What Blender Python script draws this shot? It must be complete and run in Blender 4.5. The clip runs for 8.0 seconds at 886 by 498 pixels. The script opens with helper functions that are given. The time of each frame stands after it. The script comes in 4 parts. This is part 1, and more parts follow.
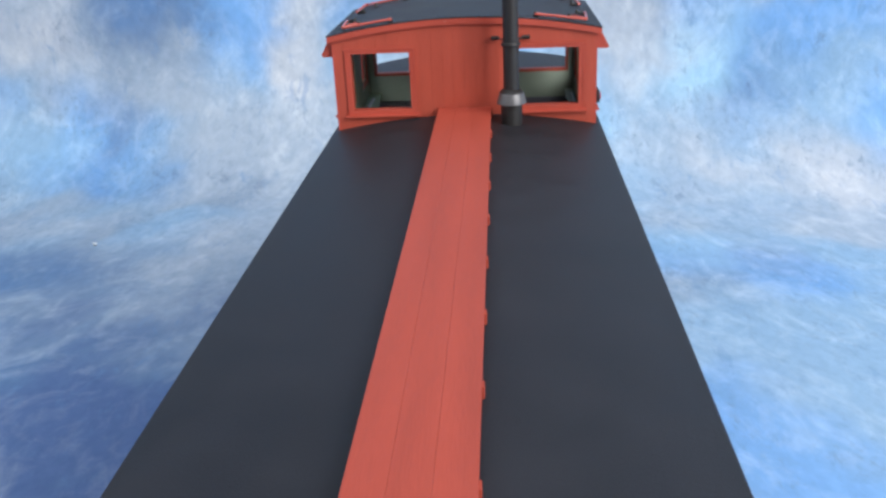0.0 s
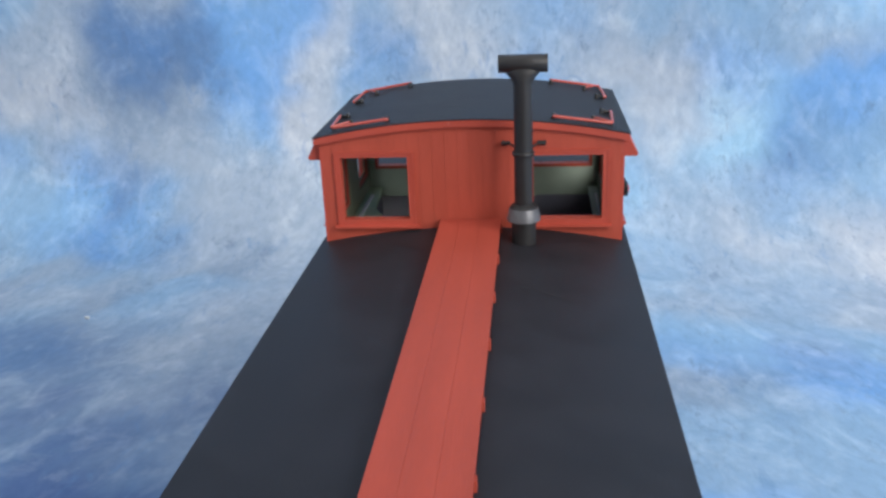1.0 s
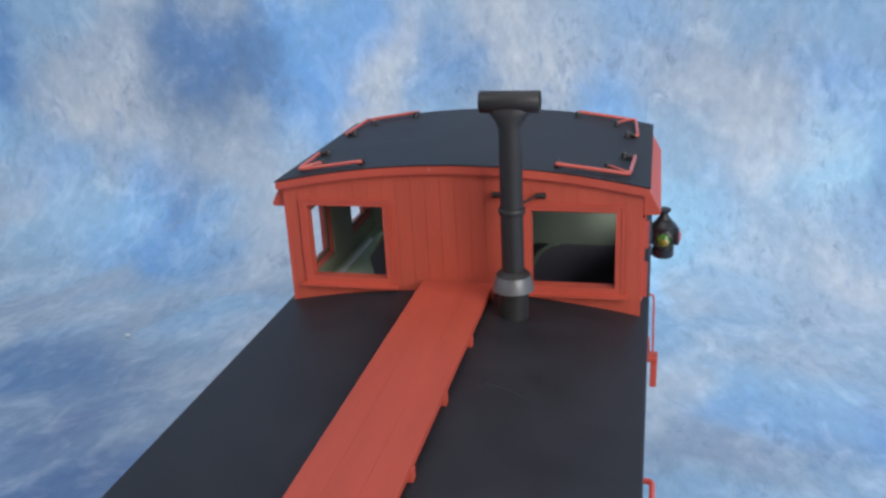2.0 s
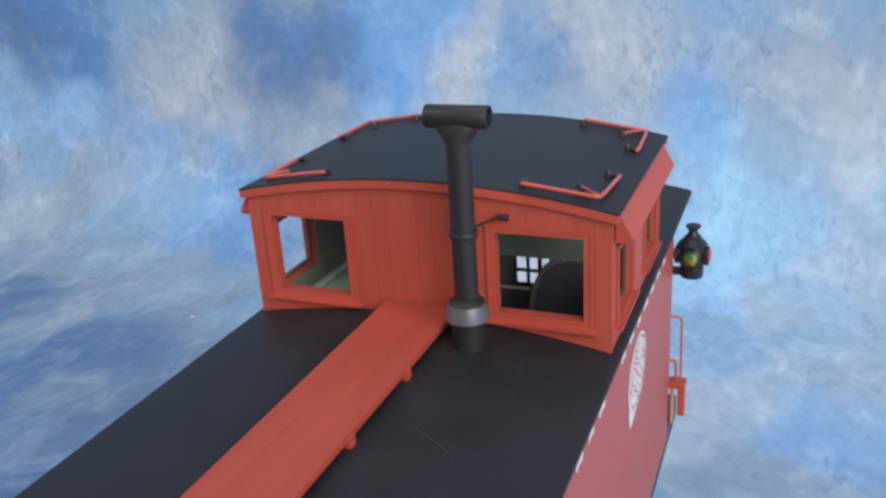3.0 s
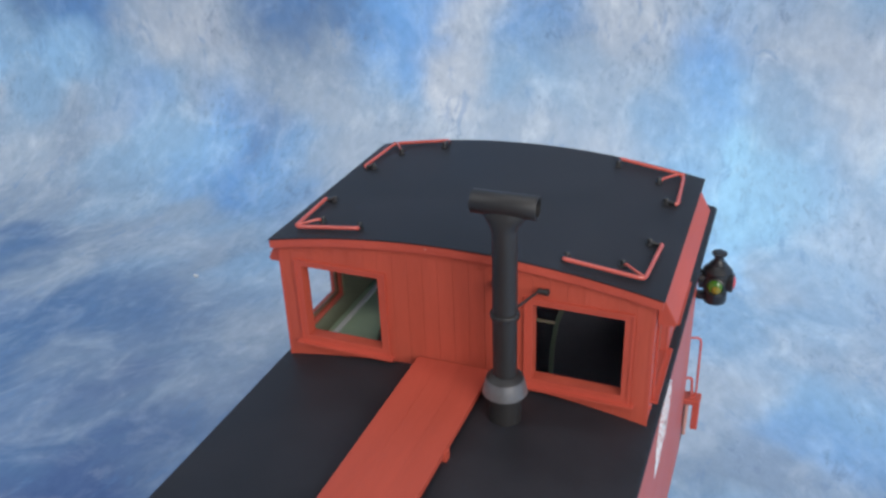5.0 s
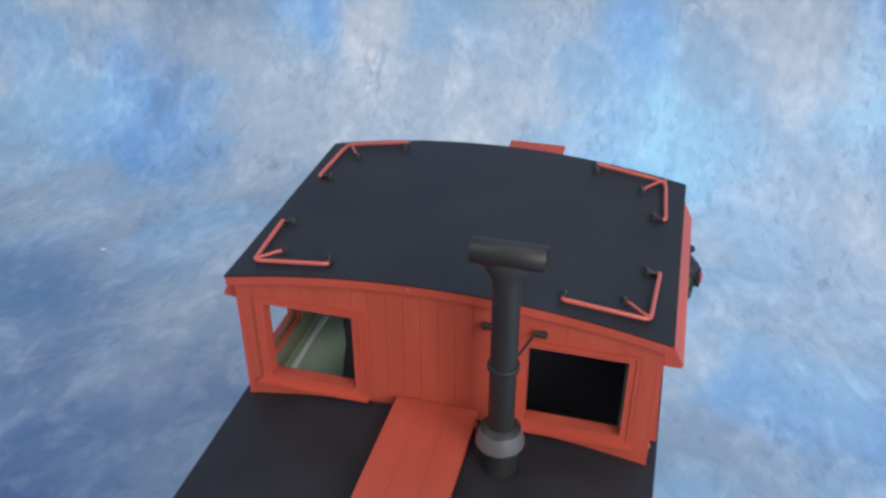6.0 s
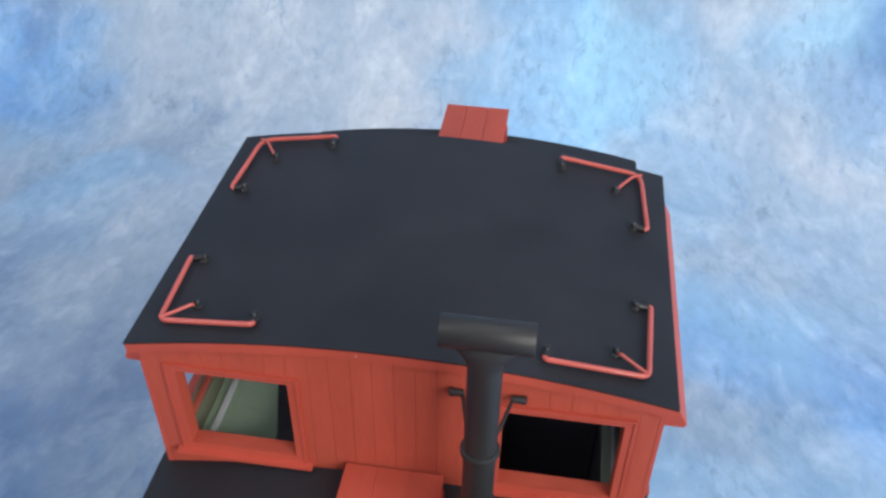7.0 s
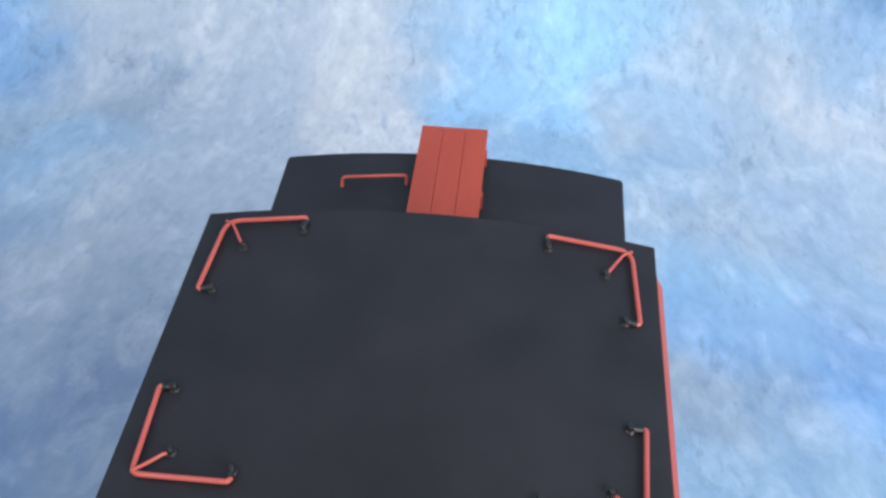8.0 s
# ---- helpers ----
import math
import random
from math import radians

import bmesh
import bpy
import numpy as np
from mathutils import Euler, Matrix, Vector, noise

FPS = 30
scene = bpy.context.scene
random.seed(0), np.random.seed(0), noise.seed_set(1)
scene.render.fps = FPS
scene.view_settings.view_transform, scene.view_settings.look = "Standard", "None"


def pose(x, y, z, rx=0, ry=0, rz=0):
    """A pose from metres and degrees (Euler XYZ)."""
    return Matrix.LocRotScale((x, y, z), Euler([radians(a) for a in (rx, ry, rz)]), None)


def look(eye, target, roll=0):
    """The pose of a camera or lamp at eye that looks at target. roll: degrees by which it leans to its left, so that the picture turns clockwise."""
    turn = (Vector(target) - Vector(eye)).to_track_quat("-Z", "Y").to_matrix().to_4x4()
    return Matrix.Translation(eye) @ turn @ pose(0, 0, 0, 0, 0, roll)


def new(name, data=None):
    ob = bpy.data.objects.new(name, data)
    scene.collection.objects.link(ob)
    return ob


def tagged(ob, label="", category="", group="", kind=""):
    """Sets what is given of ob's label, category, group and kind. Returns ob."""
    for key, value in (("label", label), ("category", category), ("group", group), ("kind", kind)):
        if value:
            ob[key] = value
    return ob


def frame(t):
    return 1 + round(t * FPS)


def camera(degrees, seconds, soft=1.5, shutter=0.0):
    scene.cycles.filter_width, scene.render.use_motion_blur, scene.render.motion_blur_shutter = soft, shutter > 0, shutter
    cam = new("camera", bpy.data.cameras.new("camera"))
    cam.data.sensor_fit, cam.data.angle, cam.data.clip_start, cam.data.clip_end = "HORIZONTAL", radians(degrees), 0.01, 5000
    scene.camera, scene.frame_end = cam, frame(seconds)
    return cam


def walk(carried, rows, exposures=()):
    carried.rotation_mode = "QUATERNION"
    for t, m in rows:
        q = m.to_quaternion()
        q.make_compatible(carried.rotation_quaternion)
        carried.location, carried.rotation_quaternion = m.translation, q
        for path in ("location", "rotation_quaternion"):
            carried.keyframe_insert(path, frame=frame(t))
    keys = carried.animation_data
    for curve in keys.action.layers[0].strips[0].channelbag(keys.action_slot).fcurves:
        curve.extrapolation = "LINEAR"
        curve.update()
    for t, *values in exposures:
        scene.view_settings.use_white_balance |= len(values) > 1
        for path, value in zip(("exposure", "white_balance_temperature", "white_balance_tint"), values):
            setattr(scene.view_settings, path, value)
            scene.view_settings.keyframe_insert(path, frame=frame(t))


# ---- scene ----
# Lengths below are in decimetres; heights count from the eave of the caboose's main roof,
# which lies EAVE above the cloth. S turns them into metres.
S = 0.1
EAVE = 1.75

# ---- camera ----
cam = camera(53.20, 8.0, soft=2.8)
PATH = [
    (0, (0.01756, -0.40478, 0.28358), (-0.00371, -0.12893, 0.16758), -2.76),
    (0.1, (0.01787, -0.39794, 0.28593), (-0.00375, -0.12208, 0.17002), -2.63),
    (0.2, (0.01813, -0.39112, 0.28842), (-0.00456, -0.11516, 0.17297), -2.49),
    (0.3, (0.01842, -0.38430, 0.29084), (-0.00505, -0.10794, 0.17649), -2.36),
    (0.4, (0.01879, -0.37742, 0.29301), (-0.00587, -0.10054, 0.18018), -2.27),
    (0.5, (0.01933, -0.37045, 0.29474), (-0.00666, -0.09301, 0.18360), -2.25),
    (0.6, (0.01999, -0.36325, 0.29596), (-0.00661, -0.08513, 0.18669), -2.32),
    (0.7, (0.02084, -0.35625, 0.29700), (-0.00683, -0.07776, 0.18894), -2.40),
    (0.8, (0.02198, -0.35039, 0.29810), (-0.00643, -0.07150, 0.19126), -2.41),
    (0.9, (0.02340, -0.34499, 0.29915), (-0.00602, -0.06597, 0.19292), -2.39),
    (1, (0.02523, -0.33843, 0.30001), (-0.00555, -0.05938, 0.19427), -2.41),
    (1.1, (0.02756, -0.32960, 0.30058), (-0.00603, -0.05073, 0.19520), -2.51),
    (1.2, (0.03019, -0.32081, 0.30104), (-0.00713, -0.04217, 0.19631), -2.61),
    (1.3, (0.03280, -0.31440, 0.30182), (-0.00838, -0.03624, 0.19728), -2.59),
    (1.4, (0.03562, -0.30922, 0.30258), (-0.00942, -0.03138, 0.19877), -2.51),
    (1.5, (0.03920, -0.30355, 0.30254), (-0.00978, -0.02602, 0.19971), -2.51),
    (1.6, (0.04392, -0.29664, 0.30115), (-0.00930, -0.01981, 0.19850), -2.64),
    (1.7, (0.04899, -0.28963, 0.29947), (-0.00828, -0.01377, 0.19642), -2.80),
    (2.8, (0.09861, -0.23507, 0.30000), (-0.00191, 0.02676, 0.19348), -3.50),
    (2.9, (0.10341, -0.23332, 0.30051), (-0.00179, 0.02643, 0.19345), -3.73),
    (3, (0.10691, -0.23215, 0.30158), (-0.00260, 0.02536, 0.19341), -3.70),
    (3.1, (0.11081, -0.23072, 0.30298), (-0.00418, 0.02421, 0.19441), -3.75),
    (3.2, (0.11426, -0.22977, 0.30395), (-0.00549, 0.02350, 0.19663), -3.60),
    (3.3, (0.11802, -0.22965, 0.30699), (-0.00504, 0.02225, 0.20020), -3.59),
    (3.4, (0.12244, -0.22999, 0.30965), (-0.00254, 0.02120, 0.20341), -3.59),
    (3.5, (0.12615, -0.23044, 0.31238), (-0.00096, 0.01956, 0.20588), -3.56),
    (3.6, (0.12910, -0.23105, 0.31450), (0.00062, 0.01840, 0.20834), -3.34),
    (3.7, (0.13204, -0.23171, 0.31732), (0.00263, 0.01825, 0.21352), -3.19),
    (3.8, (0.13372, -0.23243, 0.32142), (0.00455, 0.01753, 0.21733), -3.15),
    (3.9, (0.13437, -0.23303, 0.32403), (0.00510, 0.01582, 0.21742), -3.01),
    (4, (0.13333, -0.23328, 0.32600), (0.00443, 0.01356, 0.21438), -2.92),
    (4.1, (0.13066, -0.23326, 0.32623), (0.00169, 0.01249, 0.21234), -2.80),
    (4.2, (0.12649, -0.23285, 0.32831), (-0.00115, 0.01246, 0.21198), -2.89),
    (4.3, (0.12213, -0.23214, 0.33014), (-0.00318, 0.01351, 0.21203), -2.99),
    (4.4, (0.11792, -0.23092, 0.33155), (-0.00523, 0.01446, 0.21060), -3.14),
    (4.5, (0.11339, -0.22892, 0.33273), (-0.00676, 0.01648, 0.20887), -3.17),
    (4.6, (0.10807, -0.22584, 0.33411), (-0.00845, 0.02024, 0.20813), -3.03),
    (4.7, (0.10209, -0.22227, 0.33687), (-0.01070, 0.02416, 0.20823), -2.88),
    (5.8, (0.05529, -0.19458, 0.35732), (-0.01613, 0.05058, 0.19985), -0.39),
    (5.9, (0.05285, -0.19026, 0.35866), (-0.01500, 0.05518, 0.20006), -0.37),
    (6, (0.05093, -0.18591, 0.36024), (-0.01419, 0.05866, 0.19916), -0.09),
    (6.1, (0.04875, -0.18081, 0.36184), (-0.01270, 0.06275, 0.19783), 0.16),
    (6.2, (0.04623, -0.17482, 0.36255), (-0.01116, 0.06761, 0.19542), 0.15),
    (6.3, (0.04485, -0.16959, 0.36269), (-0.00892, 0.07201, 0.19316), 0.27),
    (6.4, (0.04424, -0.16580, 0.36293), (-0.00654, 0.07426, 0.19033), 0.34),
    (6.5, (0.04271, -0.16046, 0.36221), (-0.00469, 0.07860, 0.18727), 0.57),
    (6.6, (0.04008, -0.15582, 0.36125), (-0.00351, 0.08171, 0.18327), 0.72),
    (6.7, (0.03715, -0.15141, 0.36032), (-0.00237, 0.08374, 0.17826), 1.04),
    (6.8, (0.03387, -0.14537, 0.35993), (-0.00208, 0.08833, 0.17529), 1.07),
    (6.9, (0.03153, -0.13925, 0.36216), (-0.00254, 0.09248, 0.17471), 1.11),
    (7, (0.02893, -0.13195, 0.36438), (-0.00299, 0.09818, 0.17458), 1.02),
    (7.1, (0.02651, -0.12609, 0.36706), (-0.00244, 0.10191, 0.17425), 1.03),
    (7.2, (0.02421, -0.12061, 0.36979), (-0.00155, 0.10473, 0.17343), 0.92),
    (7.3, (0.02332, -0.11571, 0.37276), (-0.00063, 0.10649, 0.17262), 1.30),
    (7.4, (0.02204, -0.11230, 0.37634), (-0.00181, 0.10677, 0.17277), 0.96),
    (7.5, (0.02163, -0.10882, 0.38006), (-0.00160, 0.10698, 0.17296), 0.81),
    (7.6, (0.02191, -0.10424, 0.38310), (0.00067, 0.10773, 0.17187), 0.74),
    (7.7, (0.02221, -0.10031, 0.38689), (0.00235, 0.11020, 0.17407), 0.48),
    (7.8, (0.02237, -0.09615, 0.39103), (0.00272, 0.11221, 0.17609), 0.35),
    (7.9, (0.02199, -0.08995, 0.39362), (0.00144, 0.11712, 0.17751), 0.24),
    (8, (0.02173, -0.08402, 0.39641), (0.00073, 0.11987, 0.17735), 0.16),
]
walk(cam, [(t, look(eye, target, roll)) for t, eye, target, roll in PATH], exposures=[(0.0, 0.24), (0.5, 0.15), (1.0, 0.03), (1.5, -0.04), (3.0, -0.03), (4.5, -0.04), (6.0, -0.02), (7.0, 0.15), (8.0, 0.27)])

# ---- light ----
world = bpy.data.worlds.new("studio_air")
scene.world = world
world.use_nodes = True
world.node_tree.nodes["Background"].inputs["Color"].default_value = (0.9, 0.95, 1.0, 1)
world.node_tree.nodes["Background"].inputs["Strength"].default_value = 0.3


def softbox(name, eye, target, w, h, watts, colour):
    data = bpy.data.lights.new(name, "AREA")
    data.shape, data.size, data.size_y = "RECTANGLE", w * S, h * S
    data.energy, data.color = watts, colour
    ob = new(name, data)
    ob.matrix_world = look(Vector(eye) * S, Vector(target) * S)
    return ob


softbox("key_softbox", (10.7, -9.1, 9.4), (0.5, 4, 1), 11, 11, 28.0, (1.0, 0.97, 0.94))
softbox("fill_softbox", (-12, -7, 14), (-1, 5, 2), 9, 9, 8.5, (0.95, 0.97, 1.0))
softbox("top_softbox", (0, 1, 19), (0, 1.5, 0), 10, 8, 6.0, (0.97, 0.98, 1.0))


# ---- materials ----
def node(nt, kind, **inputs):
    n = nt.nodes.new(kind)
    for key, value in inputs.items():
        n.inputs[key.replace("_", " ")].default_value = value
    return n


def mix_rgb(nt, fac, a, b, blend="MIX"):
    m = nt.nodes.new("ShaderNodeMix")
    m.data_type, m.blend_type = "RGBA", blend
    for value, slot in ((fac, 0), (a, 6), (b, 7)):
        if isinstance(value, bpy.types.NodeSocket):
            nt.links.new(value, m.inputs[slot])
        else:
            m.inputs[slot].default_value = value if slot == 0 else (*value, 1)
    return m.outputs[2]


def ramp(nt, fac, lo, hi):
    r = nt.nodes.new("ShaderNodeMapRange")
    r.inputs["From Min"].default_value, r.inputs["From Max"].default_value = lo, hi
    nt.links.new(fac, r.inputs["Value"])
    return r.outputs["Result"]


def paint(name, colour, rough=0.5, wear=0.25, grain=900.0, bump=0.15, spec=0.5, streak=(1, 1, 1), metal=0.0):
    """Painted moulded plastic: broad unevenness, fine grain, and a light relief."""
    mat = bpy.data.materials.new(name)
    mat.use_nodes = True
    nt = mat.node_tree
    bsdf = nt.nodes["Principled BSDF"]
    coord = nt.nodes.new("ShaderNodeTexCoord")
    mapping = nt.nodes.new("ShaderNodeMapping")
    mapping.inputs["Scale"].default_value = streak
    nt.links.new(coord.outputs["Object"], mapping.inputs["Vector"])
    broad = node(nt, "ShaderNodeTexNoise", Scale=45.0, Detail=5.0, Roughness=0.6)
    fine = node(nt, "ShaderNodeTexNoise", Scale=grain, Detail=3.0, Roughness=0.6)
    for n in (broad, fine):
        nt.links.new(mapping.outputs["Vector"], n.inputs["Vector"])
    dark = tuple(c * (1 - wear) for c in colour)
    light = tuple(min(1, c * (1 + wear * 0.7) + 0.006 * wear) for c in colour)
    c1 = mix_rgb(nt, ramp(nt, broad.outputs["Fac"], 0.3, 0.7), dark, light)
    c2 = mix_rgb(nt, ramp(nt, fine.outputs["Fac"], 0.25, 0.75), tuple(c * (1 - wear * 0.5) for c in colour), light)
    nt.links.new(mix_rgb(nt, 0.4, c1, c2), bsdf.inputs["Base Color"])
    r = nt.nodes.new("ShaderNodeMapRange")
    r.inputs["To Min"].default_value, r.inputs["To Max"].default_value = rough - 0.07, rough + 0.09
    nt.links.new(broad.outputs["Fac"], r.inputs["Value"])
    nt.links.new(r.outputs["Result"], bsdf.inputs["Roughness"])
    bsdf.inputs["Specular IOR Level"].default_value = spec
    bsdf.inputs["Metallic"].default_value = metal
    b = node(nt, "ShaderNodeBump", Strength=bump, Distance=0.0004)
    nt.links.new(fine.outputs["Fac"], b.inputs["Height"])
    nt.links.new(b.outputs["Normal"], bsdf.inputs["Normal"])
    return mat


RED = paint("caboose_red_paint", (0.46, 0.075, 0.048), 0.47, 0.16, 700, 0.12, 0.4)
# RED lightened and smoothed; the light on the sides is in its base
RED_SIDE = paint("smooth_red_lit_side", (0.48, 0.088, 0.064), 0.42, 0.07, 700, 0.02, 0.36)
PALE_RED = paint("pale_red_tone", (0.50, 0.26, 0.22), 0.5, 0.2, 900, 0.05)
RED_WOOD = paint("red_painted_boards", (0.445, 0.076, 0.046), 0.55, 0.2, 500, 0.25, 0.35, streak=(3, 3, 0.35))
RED_PLANK = paint("red_running_board_paint", (0.41, 0.066, 0.041), 0.52, 0.18, 600, 0.25, 0.32, streak=(3, 0.3, 3))
# base lightened to carry the pale highlight along the wires
RED_WIRE = paint("red_wire_with_sheen", (0.52, 0.105, 0.085), 0.22, 0.2, 900, 0.1)
ROOF = paint("black_roof_paint", (0.0180, 0.0180, 0.0228), 0.48, 0.42, 2100, 0.4, 0.26)
SCRATCH = paint("pale_scratch", (0.026, 0.025, 0.029), 0.5, 0.3, 1500, 0.1)
BLACK = paint("black_stack_plastic", (0.019, 0.0180, 0.0190), 0.47, 0.25, 900, 0.10, 0.5)
FOOT = paint("black_footing_plastic", (0.015, 0.015, 0.017), 0.35, 0.2, 900, 0.05)
COLLAR = paint("worn_grey_collar", (0.15, 0.15, 0.16), 0.38, 0.35, 800, 0.15, metal=0.4)
# One interior green in two tones: bench lifted against shade, linings lowered against light.
GREEN = paint("lifted_green_bench", (0.37, 0.48, 0.34), 0.6, 0.18, 500, 0.1)
GREEN_WALL = paint("lowered_green_lining", (0.33, 0.40, 0.325), 0.6, 0.15, 500, 0.1)
OLIVE = paint("olive_side_lining", (0.19, 0.20, 0.135), 0.6, 0.2, 500, 0.1)
BROWN = paint("dark_brown_sash", (0.14, 0.075, 0.045), 0.5, 0.3, 600, 0.1)
WHITE = paint("white_lettering", (0.8, 0.8, 0.8), 0.5, 0.12, 900, 0.05)
STRIP = paint("white_strip_plastic", (0.75, 0.77, 0.78), 0.4, 0.08, 800, 0.05)
WOOD = paint("yellow_wood_rail", (0.58, 0.48, 0.33), 0.5, 0.25, 700, 0.1)
# Darker than INNER so the deep pit below the cupola reads as shade.
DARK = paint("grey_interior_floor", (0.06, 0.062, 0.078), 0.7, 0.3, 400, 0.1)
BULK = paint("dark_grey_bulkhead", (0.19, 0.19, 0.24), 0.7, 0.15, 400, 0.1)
INNER = paint("grey_interior_plastic", (0.66, 0.67, 0.73), 0.7, 0.12, 400, 0.1)
WALLPAINT = paint("studio_wall_paint", (0.62, 0.62, 0.62), 0.8, 0.06, 8, 0.05)


def glass_like(name, colour):
    mat = bpy.data.materials.new(name)
    mat.use_nodes = True
    b = mat.node_tree.nodes["Principled BSDF"]
    b.inputs["Base Color"].default_value = (*colour, 1)
    b.inputs["Roughness"].default_value = 0.08
    b.inputs["Transmission Weight"].default_value = 0.35
    b.inputs["Coat Weight"].default_value = 0.6
    return mat


LENS_GREEN = glass_like("green_lens", (0.06, 0.22, 0.015))
LENS_AMBER = glass_like("amber_glow_tone", (0.33, 0.27, 0.03))
LENS_RED = glass_like("red_lens", (0.90, 0.12, 0.14))

# daubs of each wash: (across, up the cloth) in decimetres
WASHES = []
# warm white
WASHES.append(((0.564, 0.607, 0.668), [(-0.93, 2.96), (-1.63, 2.85), (-0.69, 2.81), (-1.91, 2.6), (-4.87, 2.51), (-4.3, 2.37), (-0.63, 2.33), (-1.89, 2.3), (1.45, 2.19), (2.09, 2.15), (-2.08, 1.94), (1.78, 1.92),
    (1.51, 1.74), (-0.42, 1.28), (1.34, 1), (-1.05, 0.69), (1.63, 0.68), (2.26, 0.65), (3.19, 0.61), (-0.82, 0.4), (2.06, 0.03), (-2.49, -0.61), (-2.43, -1.28), (-0.19, 2.57),
    (0.98, 2.44), (1.33, 1.99)]))
# pale grey
WASHES.append(((0.419, 0.503, 0.606), [(-4.3, 3.16), (-7.11, 3.11), (0.69, 2.99), (-0.65, 2.87), (-4.27, 2.82), (-4.63, 2.78), (0.1, 2.78), (1.05, 2.76), (2.52, 2.71), (1.6, 2.57), (-5.02, 2.43), (-1.81, 2.2),
    (1.61, 2.19), (-0.39, 2.11), (-0.84, 1.99), (-3.43, 1.84), (-4.45, 1.79), (-0.49, 1.76), (-4, 1.72), (-5.21, 1.69), (-2.99, 1.68), (0.84, 1.67), (-1.21, 1.57), (-2.69, 1.46),
    (-3.34, 1.42), (-5.3, 1.42), (1.4, 1.38), (2.03, 1.3), (-1.52, 1.3), (2.44, 1.26), (-6.29, 1.17), (-3.05, 1.15), (2.98, 1.12), (1.66, 1.07), (-0.83, 0.99), (-2.27, 0.95),
    (0.65, 2.57), (0.48, 2.43), (0.9, 2.09), (-0.96, 2.73)]))
# pale grey
WASHES.append(((0.419, 0.503, 0.606), [(-1.83, 0.94), (-1.27, 0.93), (2.31, 0.92), (3.51, 0.86), (-3.03, 0.84), (-2.7, 0.74), (2.75, 0.71), (2.03, 0.7), (-1.53, 0.63), (-2.32, 0.59), (-0.64, 0.53), (-1.98, 0.47),
    (1.57, 0.39), (2.29, 0.39), (-3.04, 0.36), (1.15, 0.22), (1.8, 0.22), (-4.3, 0.13), (2.41, 0.13), (3.31, 0.1), (-1.99, -0.02), (1.76, -0.07), (-3.73, -0.15), (2.76, -0.2),
    (2.4, -0.28), (-4.04, -0.33), (1.58, -0.43), (-2.45, -0.5), (2.03, -0.6), (1.63, -0.63), (1.18, -0.68), (-3.02, -0.76), (-2.12, -0.93), (-2.74, -1.01), (2.23, -1.1), (0.87, -1.16),
    (-2.45, -1.32), (-2.11, -1.45), (-2.44, -1.77), (-2.41, -2.13)]))
# cloud grey
WASHES.append(((0.303, 0.388, 0.504), [(-3.43, 3.17), (-6.95, 2.84), (-4.94, 2.76), (-4.01, 2.41), (-1.1, 2.35), (-3.27, 2.24), (-3.67, 2.2), (-7.28, 2.15), (-3.05, 2.02), (-3.74, 1.92), (-6.55, 1.45), (-3.81, 1.45),
    (-4.69, 1.4), (-5.71, 1.26), (2.1, 1.08), (-4.89, 0.63), (-5.33, 0.53), (1.8, 0.39), (-2.42, 0.36), (-5.53, 0.31), (-4.09, 0.31)]))
# cloud grey
WASHES.append(((0.303, 0.388, 0.504), [(-6.26, 0.3), (-4.57, 0.29), (-4.89, 0.1), (-3.35, 0.09), (-5.94, -0.22), (-3.53, -0.35), (-4.35, -0.35), (-4.83, -0.72), (-3.83, -0.8), (-3.23, -1.01), (-3.01, -1.18), (-2.55, -1.29),
    (-2.26, -1.51), (-3.06, -1.52), (1.8, -1.7), (-2.43, -1.78), (1.46, -1.84), (-3.35, -2), (-2.66, -2.05), (-2.01, -2.11), (-2.2, -2.35), (-2.93, -2.42), (-2.31, -2.76), (-1.92, -2.8)]))
# hazy blue
WASHES.append(((0.294, 0.467, 0.661), [(-4.83, 3.16), (-2.48, 3.11), (1.3, 2.99), (2.11, 2.95), (-1.28, 2.91), (0.52, 2.88), (-5.24, 2.82), (0.17, 2.72), (2.32, 2.7), (-6.7, 2.57), (-1.5, 2.39), (-6.3, 2.29),
    (-5.37, 1.96), (-1.48, 1.95), (-1, 1.92), (1.2, 1.84), (0.02, 1.83), (0.73, 1.81), (-2.67, 1.78), (2.85, 1.74), (-0.35, 1.7), (2.55, 1.67), (-4.77, 1.63), (-6.18, 1.6),
    (-7.21, 1.58), (-0.16, 1.46), (1.1, 1.44), (3.31, 1.38), (0.8, 1.35), (1.72, 1.34), (2.73, 1.34), (2.39, 1.23), (1.35, 1.19), (-4.86, 1.15), (-0.01, 1.12), (-3.44, 1.12),
    (0.99, 1.03), (-5.2, 0.99), (2.53, 0.98), (1.58, 0.97)]))
# hazy blue
WASHES.append(((0.294, 0.467, 0.661), [(-0.44, 0.93), (-4.75, 0.89), (-6.98, 0.85), (-3.51, 0.8), (-4.42, 0.73), (-3.36, 0.68), (-0.36, 0.64), (-4.61, 0.61), (1.91, 0.59), (1.42, 0.57), (-5.03, 0.5), (1.11, 0.45),
    (-3.94, 0.22), (-3.31, 0.19), (2.37, 0.16), (2.06, 0.16), (1.46, 0.13), (1.83, -0.19), (2.18, -0.23), (0.46, -0.29), (1.31, -0.3), (-2.55, -0.41), (-2.85, -0.45), (-3.99, -0.56),
    (-2.95, -0.57), (0.8, -0.63), (2.21, -0.68), (1.77, -0.85), (-2.77, -1), (1.29, -1.01), (1.86, -1.12), (2.75, -1.15), (1.54, -1.39), (2.67, -1.85), (1.75, -1.87), (2.09, -2.21),
    (1.63, -2.22), (2.28, -2.46), (1.46, -2.72), (1.71, -2.94), (2.18, -3.07), (1.75, -3.25)]))
